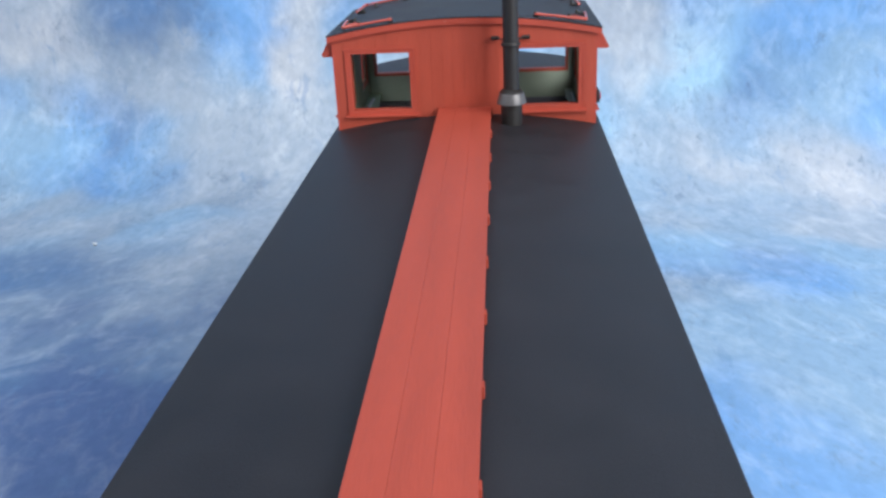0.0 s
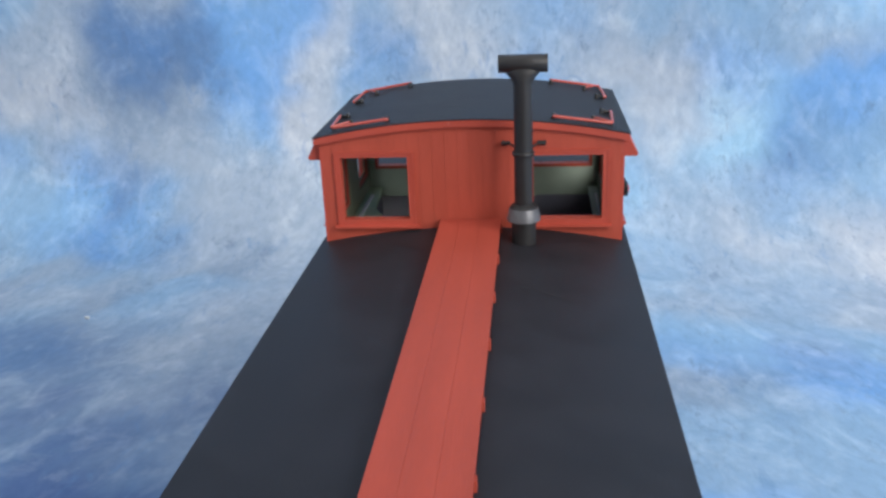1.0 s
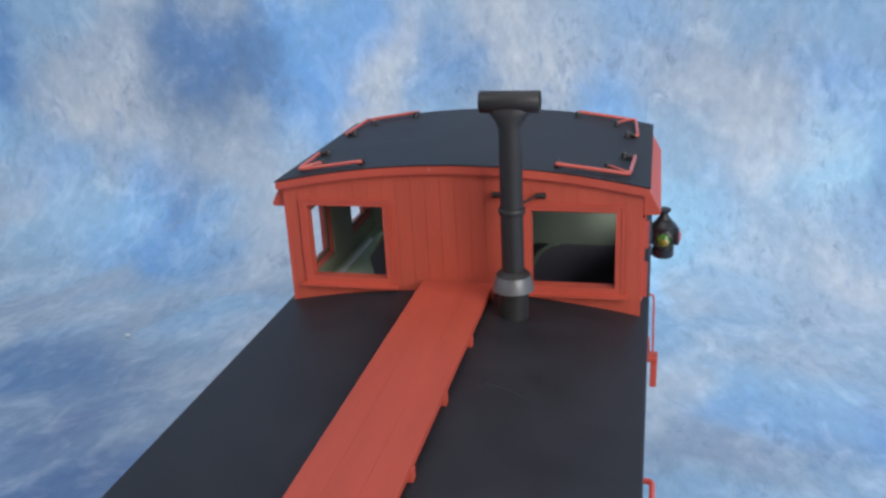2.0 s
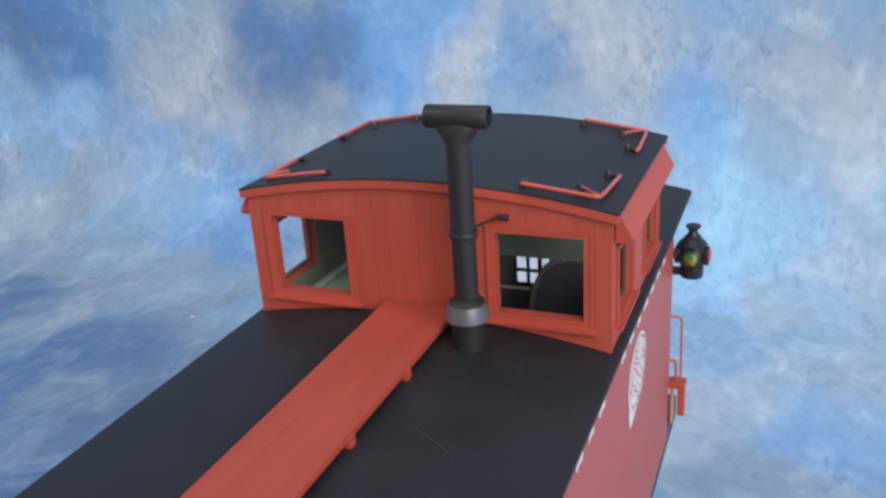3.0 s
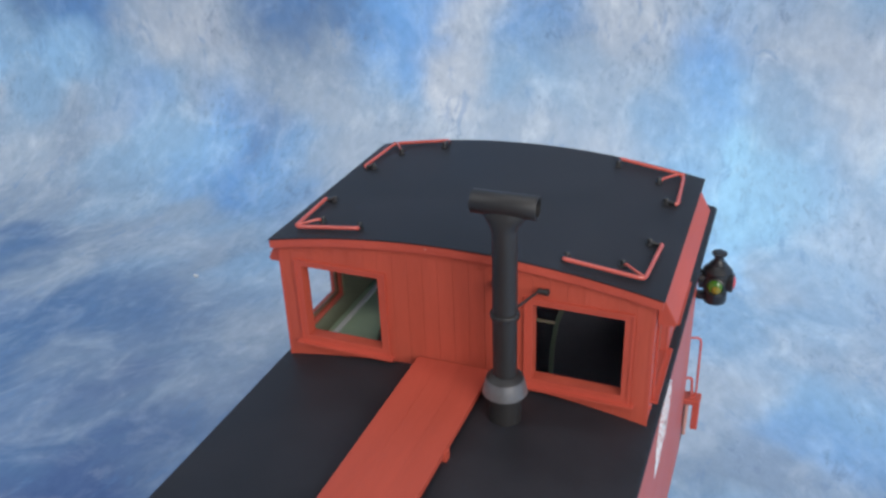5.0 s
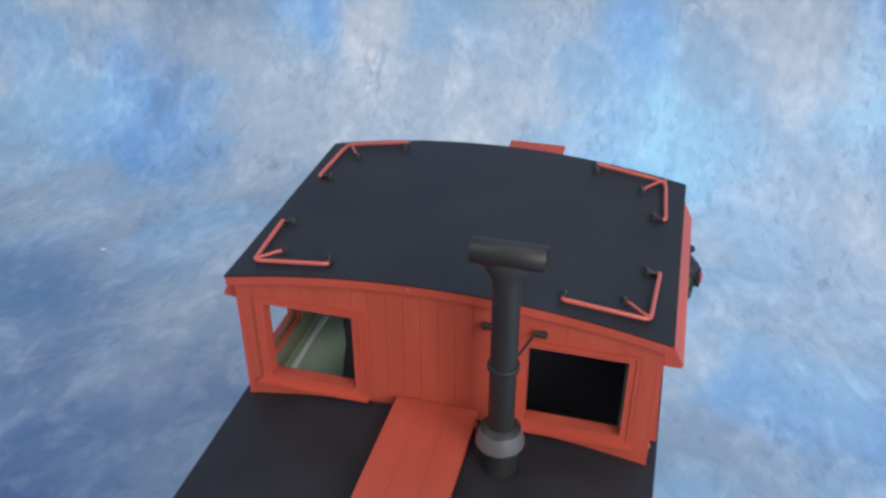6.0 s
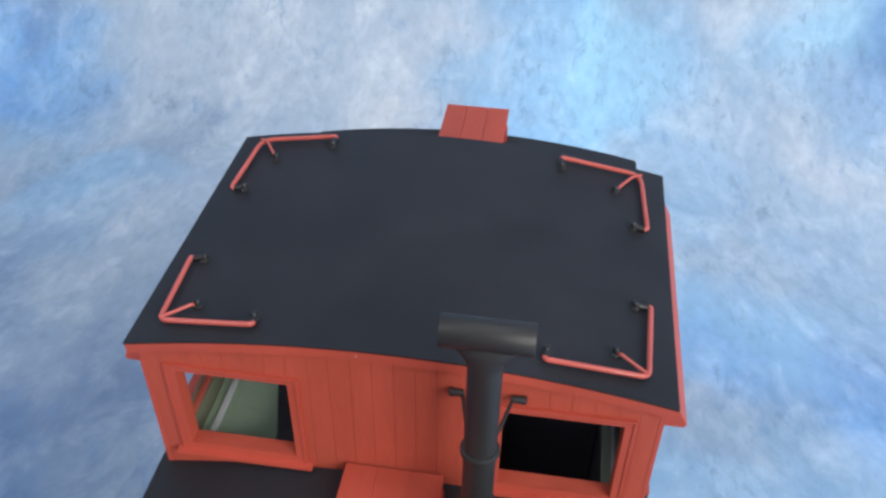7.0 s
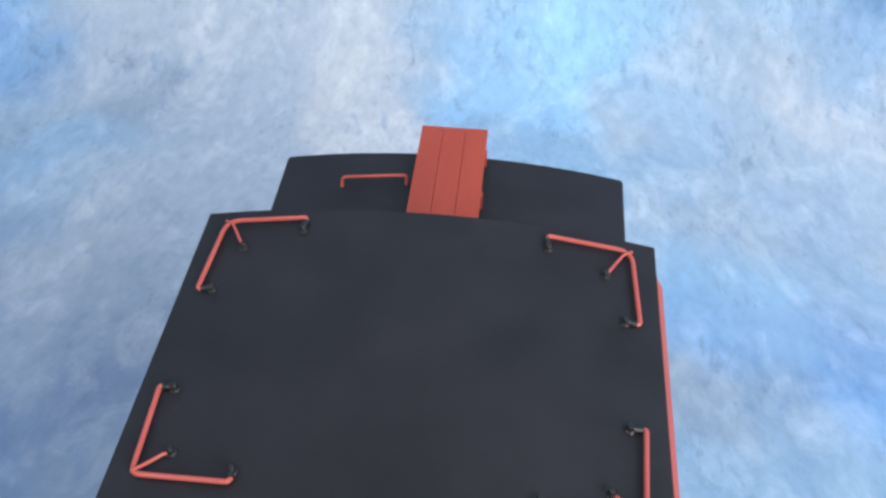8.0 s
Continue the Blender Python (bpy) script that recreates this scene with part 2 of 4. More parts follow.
# light blue
WASHES.append(((0.336, 0.573, 0.827), [(2.62, 3.04), (-5.86, 2.23), (2.39, 2.1), (-6.74, 2.01), (0.38, 1.92), (1.85, 1.82), (0.24, 1.56), (1.19, 1.43), (-4.87, 1.32), (2.04, 1.28), (-4.56, 1.24), (1.19, 1.12),
    (0.03, 1.02), (-4.38, 1.01), (0.61, 1), (0.21, 0.79), (-0.11, 0.58), (0.53, 0.49), (1.49, 0.47), (0.36, 0.36), (1.85, -1), (1.26, -1.08)]))
# sky blue
WASHES.append(((0.212, 0.438, 0.795), [(-1.94, 3), (-2.29, 2.87), (0.42, 2.85), (-2.72, 2.8), (-1.33, 2.49), (-2.37, 2.4), (2, 2.34), (0.27, 2.2), (2.33, 2.19), (2.75, 2.17), (-2.61, 2), (0.18, 1.83),
    (-5.09, 1.66), (-4.21, 1.53), (2.58, 1.29), (3.57, 1.23), (-3.52, 1.03), (-4.01, 0.96), (-4.35, 0.91), (-3.65, 0.78), (2.17, -1.19), (2.43, -1.36), (1.51, -1.45), (2.11, -1.59),
    (1.54, -3.41)]))
# mid blue
WASHES.append(((0.122, 0.269, 0.548), [(-5.67, 2.83), (-3.61, 2.81), (-1.25, 2.64), (-5.5, 2.57), (2.62, 1.79), (2.51, 1.48), (-3.88, 1.28), (-3.89, 0.79), (-3.32, 0.65), (2.26, -1.3)]))
# slate blue
WASHES.append(((0.134, 0.236, 0.419), [(-6.4, 2.9), (-3.9, 2.82), (-3.09, 2.69), (-6, 2.63), (-3.64, 2.43), (2.54, 1.61), (-5.39, -0.14), (-5.33, -0.8), (-3.98, -0.82), (-2.94, -0.96), (-3.67, -1), (-4.05, -1.11),
    (-3.09, -1.28), (-3.46, -1.37), (-4.72, -1.61), (-3.29, -1.61), (-4.25, -1.73), (-2.69, -1.93), (-4.22, -2.18), (-3.39, -2.28), (-2.28, -2.46), (-3.73, -2.5), (-2.95, -2.52), (-2.57, -2.75),
    (-3.19, -2.9), (-2.15, -2.93)]))
# bright cyan
WASHES.append(((0.413, 0.731, 0.935), [(2.19, 2.04), (2.02, 1.71), (0.54, 1.38), (0.91, 1.08), (0.5, 1.04), (0.56, 0.75)]))
# deep slate
WASHES.append(((0.104, 0.171, 0.347), [(-3.05, -2.21), (-2.12, -2.24), (-2.55, -2.63), (-2.69, -2.88), (-2.82, -3.15), (-2.36, -3.32), (-2.51, -3.82), (-2.12, -4.12), (-2.43, -4.2)]))
# where finger marks and dabs show: (across, up)
MARKS = [(0.03, 1.02), (0.21, 0.79), (-0.02, 0.67), (-0.69, 0.53), (-0.65, 0.91), (-3.32, 0.65), (-2.71, 0.62), (-2.42, 0.36), (1.62, 0.96), (2.1, 1.08), (2.39, 1.23), (1.8, 0.39), (2.52, 1.56), (1.37, -1.62),
         (2.23, -1.16), (1.49, -1.83), (3.11, 2.17), (3.51, 0.86), (1.85, 0.23), (-1.11, 2.39), (0.65, 2.54), (-3.58, 2.82), (-1.09, 2.31), (-0.96, 2.73), (-4.28, 2.35), (0.24, 2.59), (-3.43, 2.58)]


# painted muslin: broad hand-laid washes, swirled wisps, sponge dabs, weave
def cloth_material():
    mat = bpy.data.materials.new("painted_muslin")
    mat.use_nodes = True
    nt = mat.node_tree
    bsdf = nt.nodes["Principled BSDF"]
    uv = nt.nodes.new("ShaderNodeUVMap")
    uv.uv_map = "cloth"
    wash = nt.nodes.new("ShaderNodeAttribute")
    wash.attribute_name = "wash"
    col = wash.outputs["Color"]

    def reach(spots):
        """How strongly soft spots at (across, up) cover the cloth."""
        total = None
        w, h = 0.26, 0.22
        for x, s in spots:
            m = nt.nodes.new("ShaderNodeVectorMath")
            m.operation = "MULTIPLY_ADD"
            m.inputs[1].default_value, m.inputs[2].default_value = (1 / w, 1 / h, 0), (-x / w, -s / h, 0)
            nt.links.new(uv.outputs["UV"], m.inputs[0])
            ln = nt.nodes.new("ShaderNodeVectorMath")
            ln.operation = "LENGTH"
            nt.links.new(m.outputs["Vector"], ln.inputs[0])
            fall = nt.nodes.new("ShaderNodeMapRange")
            fall.interpolation_type = "SMOOTHSTEP"
            fall.inputs["From Min"].default_value, fall.inputs["From Max"].default_value = 1.3, 0.30
            nt.links.new(ln.outputs["Value"], fall.inputs["Value"])
            if total is None:
                total = fall.outputs["Result"]
            else:
                mx = nt.nodes.new("ShaderNodeMath")
                mx.operation = "MAXIMUM"
                nt.links.new(total, mx.inputs[0])
                nt.links.new(fall.outputs["Result"], mx.inputs[1])
                total = mx.outputs[0]
        return total

    def dabs(scale, stretch, turn, detail, rough, off, twist=0.0):
        m = nt.nodes.new("ShaderNodeMapping")
        m.inputs["Location"].default_value = (off, off * 1.7, 0)
        m.inputs["Rotation"].default_value = (0, 0, radians(turn))
        m.inputs["Scale"].default_value = (1, stretch, 1)
        nt.links.new(uv.outputs["UV"], m.inputs["Vector"])
        n = node(nt, "ShaderNodeTexNoise", Scale=scale, Detail=detail, Roughness=rough, Distortion=twist)
        nt.links.new(m.outputs["Vector"], n.inputs["Vector"])
        return n.outputs["Fac"]

    def both(a, b):
        m = nt.nodes.new("ShaderNodeMath")
        m.operation = "MULTIPLY"
        nt.links.new(a, m.inputs[0])
        nt.links.new(b, m.inputs[1])
        return m.outputs[0]

    # swirled wisps of pale and dark wash
    pale = ramp(nt, dabs(2.1, 0.8, 30, 8, 0.64, 21, 1.1), 0.50, 0.70)
    col = mix_rgb(nt, pale, col, mix_rgb(nt, 0.15, mix_rgb(nt, 1.0, col, (1.25, 1.20, 1.14), "MULTIPLY"), (0.68, 0.70, 0.725)))
    deep = ramp(nt, dabs(2.4, 0.75, -35, 8, 0.64, 37, 1.3), 0.51, 0.72)
    col = mix_rgb(nt, deep, col, mix_rgb(nt, 0.27, col, (0.16, 0.28, 0.43)))
    # dark finger marks and sponge dabs, only here and there
    marks = ramp(nt, dabs(7.5, 0.5, 8, 5, 0.62, 63, 0.6), 0.53, 0.66)
    col = mix_rgb(nt, both(reach(MARKS), marks), col, mix_rgb(nt, 0.46, col, (0.13, 0.19, 0.32)))
    touch = ramp(nt, dabs(4.6, 0.7, -20, 5, 0.60, 91, 0.5), 0.54, 0.74)
    col = mix_rgb(nt, touch, col, mix_rgb(nt, 0.12, mix_rgb(nt, 1.0, col, (1.20, 1.16, 1.12), "MULTIPLY"), (0.62, 0.66, 0.69)))
    tone = mix_rgb(nt, ramp(nt, dabs(12.0, 0.7, 35, 5, 0.62, 51), 0.3, 0.7), (0.89, 0.905, 0.92), (1.08, 1.07, 1.06))
    col = mix_rgb(nt, 1.0, col, tone, "MULTIPLY")
    # short upright sponge dabs in loose clusters
    stipple = ramp(nt, dabs(19.0, 0.55, -4, 4, 0.66, 77, 0.4), 0.52, 0.64)
    cluster = ramp(nt, dabs(1.7, 0.8, 15, 5, 0.62, 11, 0.8), 0.47, 0.62)
    col = mix_rgb(nt, both(cluster, stipple), col, mix_rgb(nt, 0.36, col, (0.18, 0.26, 0.40)))
    strokes = ramp(nt, dabs(8.5, 0.42, 6, 5, 0.68, 133, 0.7), 0.54, 0.66)
    drift = ramp(nt, dabs(1.2, 0.9, -25, 4, 0.6, 29, 0.6), 0.46, 0.60)
    col = mix_rgb(nt, both(drift, strokes), col, mix_rgb(nt, 0.40, col, (0.15, 0.29, 0.52)))
    nt.links.new(col, bsdf.inputs["Base Color"])
    bsdf.inputs["Roughness"].default_value = 0.95
    bsdf.inputs["Specular IOR Level"].default_value = 0.1
    weave = node(nt, "ShaderNodeTexNoise", Scale=40.0, Detail=4.0, Roughness=0.7)
    nt.links.new(uv.outputs["UV"], weave.inputs["Vector"])
    b = node(nt, "ShaderNodeBump", Strength=0.25, Distance=0.001)
    nt.links.new(weave.outputs["Fac"], b.inputs["Height"])
    nt.links.new(b.outputs["Normal"], bsdf.inputs["Normal"])
    return mat


CLOTH = cloth_material()

# ---- mesh helpers ----
def thing(name, at, label, category, kind=""):
    ob = new(name)
    ob.location = (at[0] * S, at[1] * S, (at[2] + EAVE) * S)
    ob.empty_display_size = 0.02
    return tagged(ob, label, category, "", kind)


def root_of(ob):
    while ob.parent:
        ob = ob.parent
    return ob


def part(name, bm, mat, parent, label="", smooth=False):
    """Links a bmesh, drawn in decimetres, as one mesh under a thing or under a part of it."""
    base = root_of(parent).location
    for v in bm.verts:
        v.co = Vector((v.co.x * S, v.co.y * S, (v.co.z + EAVE) * S)) - base
    bmesh.ops.recalc_face_normals(bm, faces=bm.faces[:])
    me = bpy.data.meshes.new(name)
    bm.to_mesh(me)
    bm.free()
    me.materials.append(mat)
    if smooth:
        for p in me.polygons:
            p.use_smooth = True
        me.set_sharp_from_angle(angle=radians(38))
    ob = new(name, me)
    ob.parent = parent
    return tagged(ob, label)


def box(bm, x0, x1, y0, y1, z0, z1, bevel=0.0):
    vs = [bm.verts.new((x, y, z)) for x in (x0, x1) for y in (y0, y1) for z in (z0, z1)]
    fs = [bm.faces.new([vs[i] for i in q]) for q in
          ((0, 1, 3, 2), (4, 6, 7, 5), (0, 4, 5, 1), (2, 3, 7, 6), (0, 2, 6, 4), (1, 5, 7, 3))]
    if bevel:
        es = list({e for f in fs for e in f.edges})
        bmesh.ops.bevel(bm, geom=es, offset=bevel, segments=2, affect="EDGES", profile=0.5)
    return bm


def prism(bm, poly, put, a, b):
    """A polygon of 2D points carried from a to b; put(u, v, w) lays it into space."""
    lo = [bm.verts.new(put(u, v, a)) for u, v in poly]
    hi = [bm.verts.new(put(u, v, b)) for u, v in poly]
    n = len(poly)
    bm.faces.new(lo)
    bm.faces.new(hi[::-1])
    for i in range(n):
        bm.faces.new((lo[i], lo[(i + 1) % n], hi[(i + 1) % n], hi[i]))
    return bm


def strip(bm, u0, u1, low, high, put, a, b, n=6):
    """A slab between u0 and u1 whose foot and head follow low(u) and high(u)."""
    us = [u0 + (u1 - u0) * i / n for i in range(n + 1)]
    return prism(bm, [(u, low(u)) for u in us] + [(u, high(u)) for u in reversed(us)], put, a, b)


def pierced(bm, u0, u1, holes, low, high, put, a, b):
    """A wall from u0 to u1 with openings (ua, ub, za, zb), joined from slabs."""
    at = u0
    for ua, ub, za, zb in sorted(holes):
        strip(bm, at, ua, low, high, put, a, b, 8)
        strip(bm, ua, ub, low, lambda u: za, put, a, b, 6)
        strip(bm, ua, ub, lambda u: zb, high, put, a, b, 6)
        at = ub
    strip(bm, at, u1, low, high, put, a, b, 8)
    return bm


def lathe(bm, profile, centre, axis="z", seg=28):
    """A turned body: profile of (radius, along) pairs round an axis through centre."""
    def at(r, s, k):
        c, d = math.cos(k), math.sin(k)
        x, y, z = centre
        if axis == "z":
            return (x + r * c, y + r * d, z + s)
        if axis == "x":
            return (x + s, y + r * c, z + r * d)
        return (x + r * c, y + s, z + r * d)
    rings = [[bm.verts.new(at(r, s, 2 * math.pi * i / seg)) for i in range(seg)] for r, s in profile]
    for a, b in zip(rings, rings[1:]):
        for i in range(seg):
            bm.faces.new((a[i], a[(i + 1) % seg], b[(i + 1) % seg], b[i]))
    bm.faces.new(rings[0])
    bm.faces.new(rings[-1][::-1])
    return bm


def tube(bm, pts, r, seg=10, round_by=0.0):
    """A round rod along points; corners rounded by the given radius."""
    pts = [Vector(p) for p in pts]
    path = [pts[0]]
    for a, b, c in zip(pts, pts[1:], pts[2:]):
        if round_by:
            k = min(round_by, (a - b).length * 0.45, (c - b).length * 0.45)
            p, q = b + (a - b).normalized() * k, b + (c - b).normalized() * k
            for s in range(5):
                t = s / 4
                path.append(p * (1 - t) ** 2 + b * 2 * t * (1 - t) + q * t * t)
        else:
            path.append(b)
    path.append(pts[-1])
    ways = [(path[min(i + 1, len(path) - 1)] - path[max(i - 1, 0)]).normalized() for i in range(len(path))]
    side = ways[0].orthogonal().normalized()
    rings = []
    for p, w in zip(path, ways):
        side = (side - w * side.dot(w)).normalized()
        up = w.cross(side)
        rings.append([bm.verts.new(p + side * r * math.cos(2 * math.pi * i / seg) + up * r * math.sin(2 * math.pi * i / seg))
                      for i in range(seg)])
    for a, b in zip(rings, rings[1:]):
        for i in range(seg):
            bm.faces.new((a[i], a[(i + 1) % seg], b[(i + 1) % seg], b[i]))
    bm.faces.new(rings[0])
    bm.faces.new(rings[-1][::-1])
    return bm


def bm_new():
    return bmesh.new()


XZ = lambda u, v, w: (u, w, v)      # across, up, carried along the car
YZ = lambda u, v, w: (w, u, v)      # along, up, carried across the car

# ---- the caboose's measures ----
ROOF_X, ROOF_FRONT, ROOF_REAR, CROWN = 0.622, -3.25, 1.635, 0.064
BODY_X, BODY_FRONT, BODY_REAR, BODY_LOW = 0.612, -2.95, 1.22, -1.06
CUP_X, CUP_REAR, CUP_EAVE, CUP_CROWN = 0.60, 0.855, 0.440, 0.066
BOARD_TOP, REAR_TOP = 0.100, 0.130


def roof_z(x):
    return CROWN * (1 - (x / ROOF_X) ** 2)


def cup_z(x):
    return CUP_EAVE + CUP_CROWN * (1 - (x / ROOF_X) ** 2)


def arch_slab(bm, x0, x1, y0, y1, top, thick, n=28):
    us = [x0 + (x1 - x0) * i / n for i in range(n + 1)]
    return prism(bm, [(u, top(u)) for u in us] + [(u, top(u) - thick) for u in reversed(us)], XZ, y0, y1)


# ---- the studio: painted cloth hung behind and swept under the car, plain walls round it ----
FLOOR = -EAVE
COVE = 1.4
DAUB = 0.27


def cloth_back(x):
    """How far back the cloth hangs: it bows forward on both sides."""
    soft = lambda v: 0.35 * math.log1p(math.exp(v / 0.35))
    return 5.52 - 0.22 * soft(-1.2 - x) - 0.36 * soft(x - 0.7)


def wash_colours(points):
    """The paint at each (across, up): neighbouring daubs run into one another with ragged edges."""
    at = np.array([p for _, spots in WASHES for p in spots])
    paints = np.array([c for c, spots in WASHES for _ in spots])
    moved = []
    for u, v in points:
        p = Vector((u, v, 0.0))
        w = 0.16 * noise.noise_vector(p * 1.3) + 0.19 * noise.noise_vector(p * 3.0) + 0.07 * noise.noise_vector(p * 8.0)
        moved.append((u + w.x, v + w.y))
    moved = np.array(moved)
    out = np.ones((len(moved), 4))
    for i in range(0, len(moved), 4000):
        d2 = ((moved[i:i + 4000, None, :] - at[None]) ** 2).sum(2)
        w = np.exp(-d2 / DAUB ** 2) + 1e-7 / (d2 + 0.01) ** 2
        out[i:i + 4000, :3] = (w @ paints) / w.sum(1, keepdims=True)
    return out


def build_cloth():
    fine = lambda a, b, step: list(np.arange(a, b, step))
    xs = [-15 + 0.7 * i for i in range(10)] + fine(-8.0, 4.6, 0.05) + [4.6 + 0.65 * i for i in range(17)]
    ss = [-16 + 0.5 * i for i in range(22)] + fine(-5.0, 3.8, 0.05) + [3.8 + 0.6 * i for i in range(15)]
    verts, flat = [], []
    for x in xs:
        back = cloth_back(x)
        centre = back - COVE
        for s in ss:
            if s < 0:
                y, z = centre + s, FLOOR
            elif s < COVE * math.pi / 2:
                y, z = centre + COVE * math.sin(s / COVE), FLOOR + COVE * (1 - math.cos(s / COVE))
            else:
                y, z = back, FLOOR + COVE + s - COVE * math.pi / 2
            if s > 0.5:
                y -= 0.03 * noise.noise(Vector((x * 0.5, s * 0.5, 3.0)))
            verts.append((x * S, y * S, (z + EAVE) * S))
            flat.append((x, s))
    n = len(ss)
    faces = [(i * n + k, (i + 1) * n + k, (i + 1) * n + k + 1, i * n + k + 1) for i in range(len(xs) - 1) for k in range(n - 1)]
    me = bpy.data.meshes.new("backdrop")
    me.from_pydata(verts, [], faces)
    layer = me.uv_layers.new(name="cloth")
    flat = np.array(flat)
    layer.data.foreach_set("uv", flat[np.array(faces).ravel()].ravel())
    paint_layer = me.attributes.new("wash", "FLOAT_COLOR", "POINT")
    paint_layer.data.foreach_set("color", wash_colours(flat).ravel())
    me.polygons.foreach_set("use_smooth", [True] * len(faces))
    me.materials.append(CLOTH)
    ob = new("backdrop", me)
    thick = ob.modifiers.new("thickness", "SOLIDIFY")
    thick.thickness, thick.offset = 0.0015, -1
    return tagged(ob, "mottled blue and white hand-painted muslin cloth hung and swept forward", "backdrop", "", "structure")


build_cloth()


def slab(name, x0, x1, y0, y1, z0, z1, label):
    bm = bm_new()
    box(bm, x0, x1, y0, y1, z0, z1)
    for v in bm.verts:
        v.co = Vector((v.co.x * S, v.co.y * S, (v.co.z + EAVE) * S))
    bmesh.ops.recalc_face_normals(bm, faces=bm.faces[:])
    me = bpy.data.meshes.new(name)
    bm.to_mesh(me)
    bm.free()
    me.materials.append(WALLPAINT)
    return tagged(new(name, me), label, "studio wall" if "wall" in name else name, "", "structure")


slab("floor", -20, 20, -20, 20, FLOOR - 1.05, FLOOR - 0.05, "plain grey studio floor under the cloth")
slab("ceiling", -20, 20, -20, 20, 22, 23, "plain pale studio ceiling")
slab("wall_north", -20, 20, 20, 21, FLOOR - 0.05, 22, "plain pale studio wall")
slab("wall_south", -20, 20, -21, -20, FLOOR - 0.05, 22, "plain pale studio wall")
slab("wall_east", 20, 21, -20, 20, FLOOR - 0.05, 22, "plain pale studio wall")
slab("wall_west", -21, -20, -20, 20, FLOOR - 0.05, 22, "plain pale studio wall")

# ---- the caboose ----
caboose = thing("caboose", (0, -0.8, -EAVE), "red model railway caboose with black roofs on painted cloth", "model caboose")

# body
for side in (1, -1):
    bm = bm_new()
    box(bm, *sorted((side * (BODY_X - 0.03), side * BODY_X)), BODY_FRONT, BODY_REAR, BODY_LOW, -0.024, 0.003)
    part("body_side", bm, RED_SIDE, caboose, "smooth red body side with white lettering")
DOOR_X, DOOR_Z = (-0.080, 0.085), (-0.350, -0.165)
bm = bm_new()
strip(bm, -BODY_X + 0.03, BODY_X - 0.03, lambda u: BODY_LOW, lambda u: roof_z(u) - 0.026, XZ, BODY_FRONT, BODY_FRONT + 0.03, 12)
part("body_end", bm, RED, caboose)
bm = bm_new()
top = lambda u: roof_z(u) - 0.026
pierced(bm, -BODY_X + 0.03, BODY_X - 0.03, [(*DOOR_X, *DOOR_Z)], lambda u: BODY_LOW, top, XZ, BODY_REAR - 0.018, BODY_REAR)
body_end = part("body_end", bm, RED, caboose)
bm = bm_new()
pierced(bm, -BODY_X + 0.032, BODY_X - 0.032, [(*DOOR_X, *DOOR_Z)], lambda u: BODY_LOW, top, XZ, BODY_REAR - 0.026, BODY_REAR - 0.0185)
part("end_lining", bm, INNER, body_end, "grey inner lining of the end wall")
bm = bm_new()
for x, half in ((DOOR_X[0], 0.006), (-0.021, 0.0065), (0.034, 0.0085), (DOOR_X[1], 0.006)):
    box(bm, x - half, x + half, BODY_REAR - 0.022, BODY_REAR - 0.008, DOOR_Z[0] - 0.004, DOOR_Z[1] + 0.004)
for z in (DOOR_Z[0], DOOR_Z[0] + 0.068, DOOR_Z[1]):
    box(bm, DOOR_X[0], DOOR_X[1], BODY_REAR - 0.024, BODY_REAR - 0.006, z - 0.0055, z + 0.0055)
part("end_window_sash", bm, RED, body_end)
bm = bm_new()
box(bm, -0.60, 0.60, ROOF_FRONT + 0.1, ROOF_REAR - 0.02, BODY_LOW - 0.12, BODY_LOW, 0.006)
part("underframe", bm, FOOT, caboose, "black underframe with end platforms")
for y in (-2.2, 0.6):
    bm = bm_new()
    box(bm, -0.34, 0.34, y - 0.34, y + 0.34, BODY_LOW - 0.26, BODY_LOW - 0.12, 0.01)
    truck = part("truck_frame", bm, FOOT, caboose, "black truck frame")
    for dy in (-0.22, 0.22):
        for sx in (-1, 1):
            bm = bm_new()
            zc = -EAVE + 0.172
            lathe(bm, [(0.05, -0.03), (0.165, -0.03), (0.17, 0.02), (0.155, 0.03), (0.05, 0.035)], (sx * 0.25, y + dy, zc), "x", 32)
            part("wheel", bm, FOOT, truck, "black wheel", smooth=True)

# main roof, open under the cupola
bm = bm_new()
arch_slab(bm, -ROOF_X, ROOF_X, ROOF_FRONT, 0.02, roof_z, 0.024)
arch_slab(bm, -ROOF_X, ROOF_X, 0.842, ROOF_REAR, roof_z, 0.024)
for side in (1, -1):
    arch_slab(bm, *sorted((side * 0.57, side * ROOF_X)), 0.02, 0.842, roof_z, 0.024, 4)
main_roof = part("main_roof", bm, ROOF, caboose, "arched satin black main roof", smooth=True)
# thin drip lip along the eaves
for side in (1, -1):
    bm = bm_new()
    tube(bm, [(side * ROOF_X, ROOF_FRONT, -0.012), (side * ROOF_X, ROOF_REAR, -0.012)], 0.009, 8)
    part("eave_lip", bm, ROOF, main_roof, smooth=True)

# a fine curved scratch in the roof paint
bm = bm_new()
tube(bm, [(x, y, roof_z(x) + 0.0002) for x, y in ((0.20, -0.604), (0.245, -0.614), (0.305, -0.640), (0.356, -0.680), (0.374, -0.709))], 0.0009, 6, 0.03)
part("scratch", bm, SCRATCH, main_roof, "fine curved pale scratch")

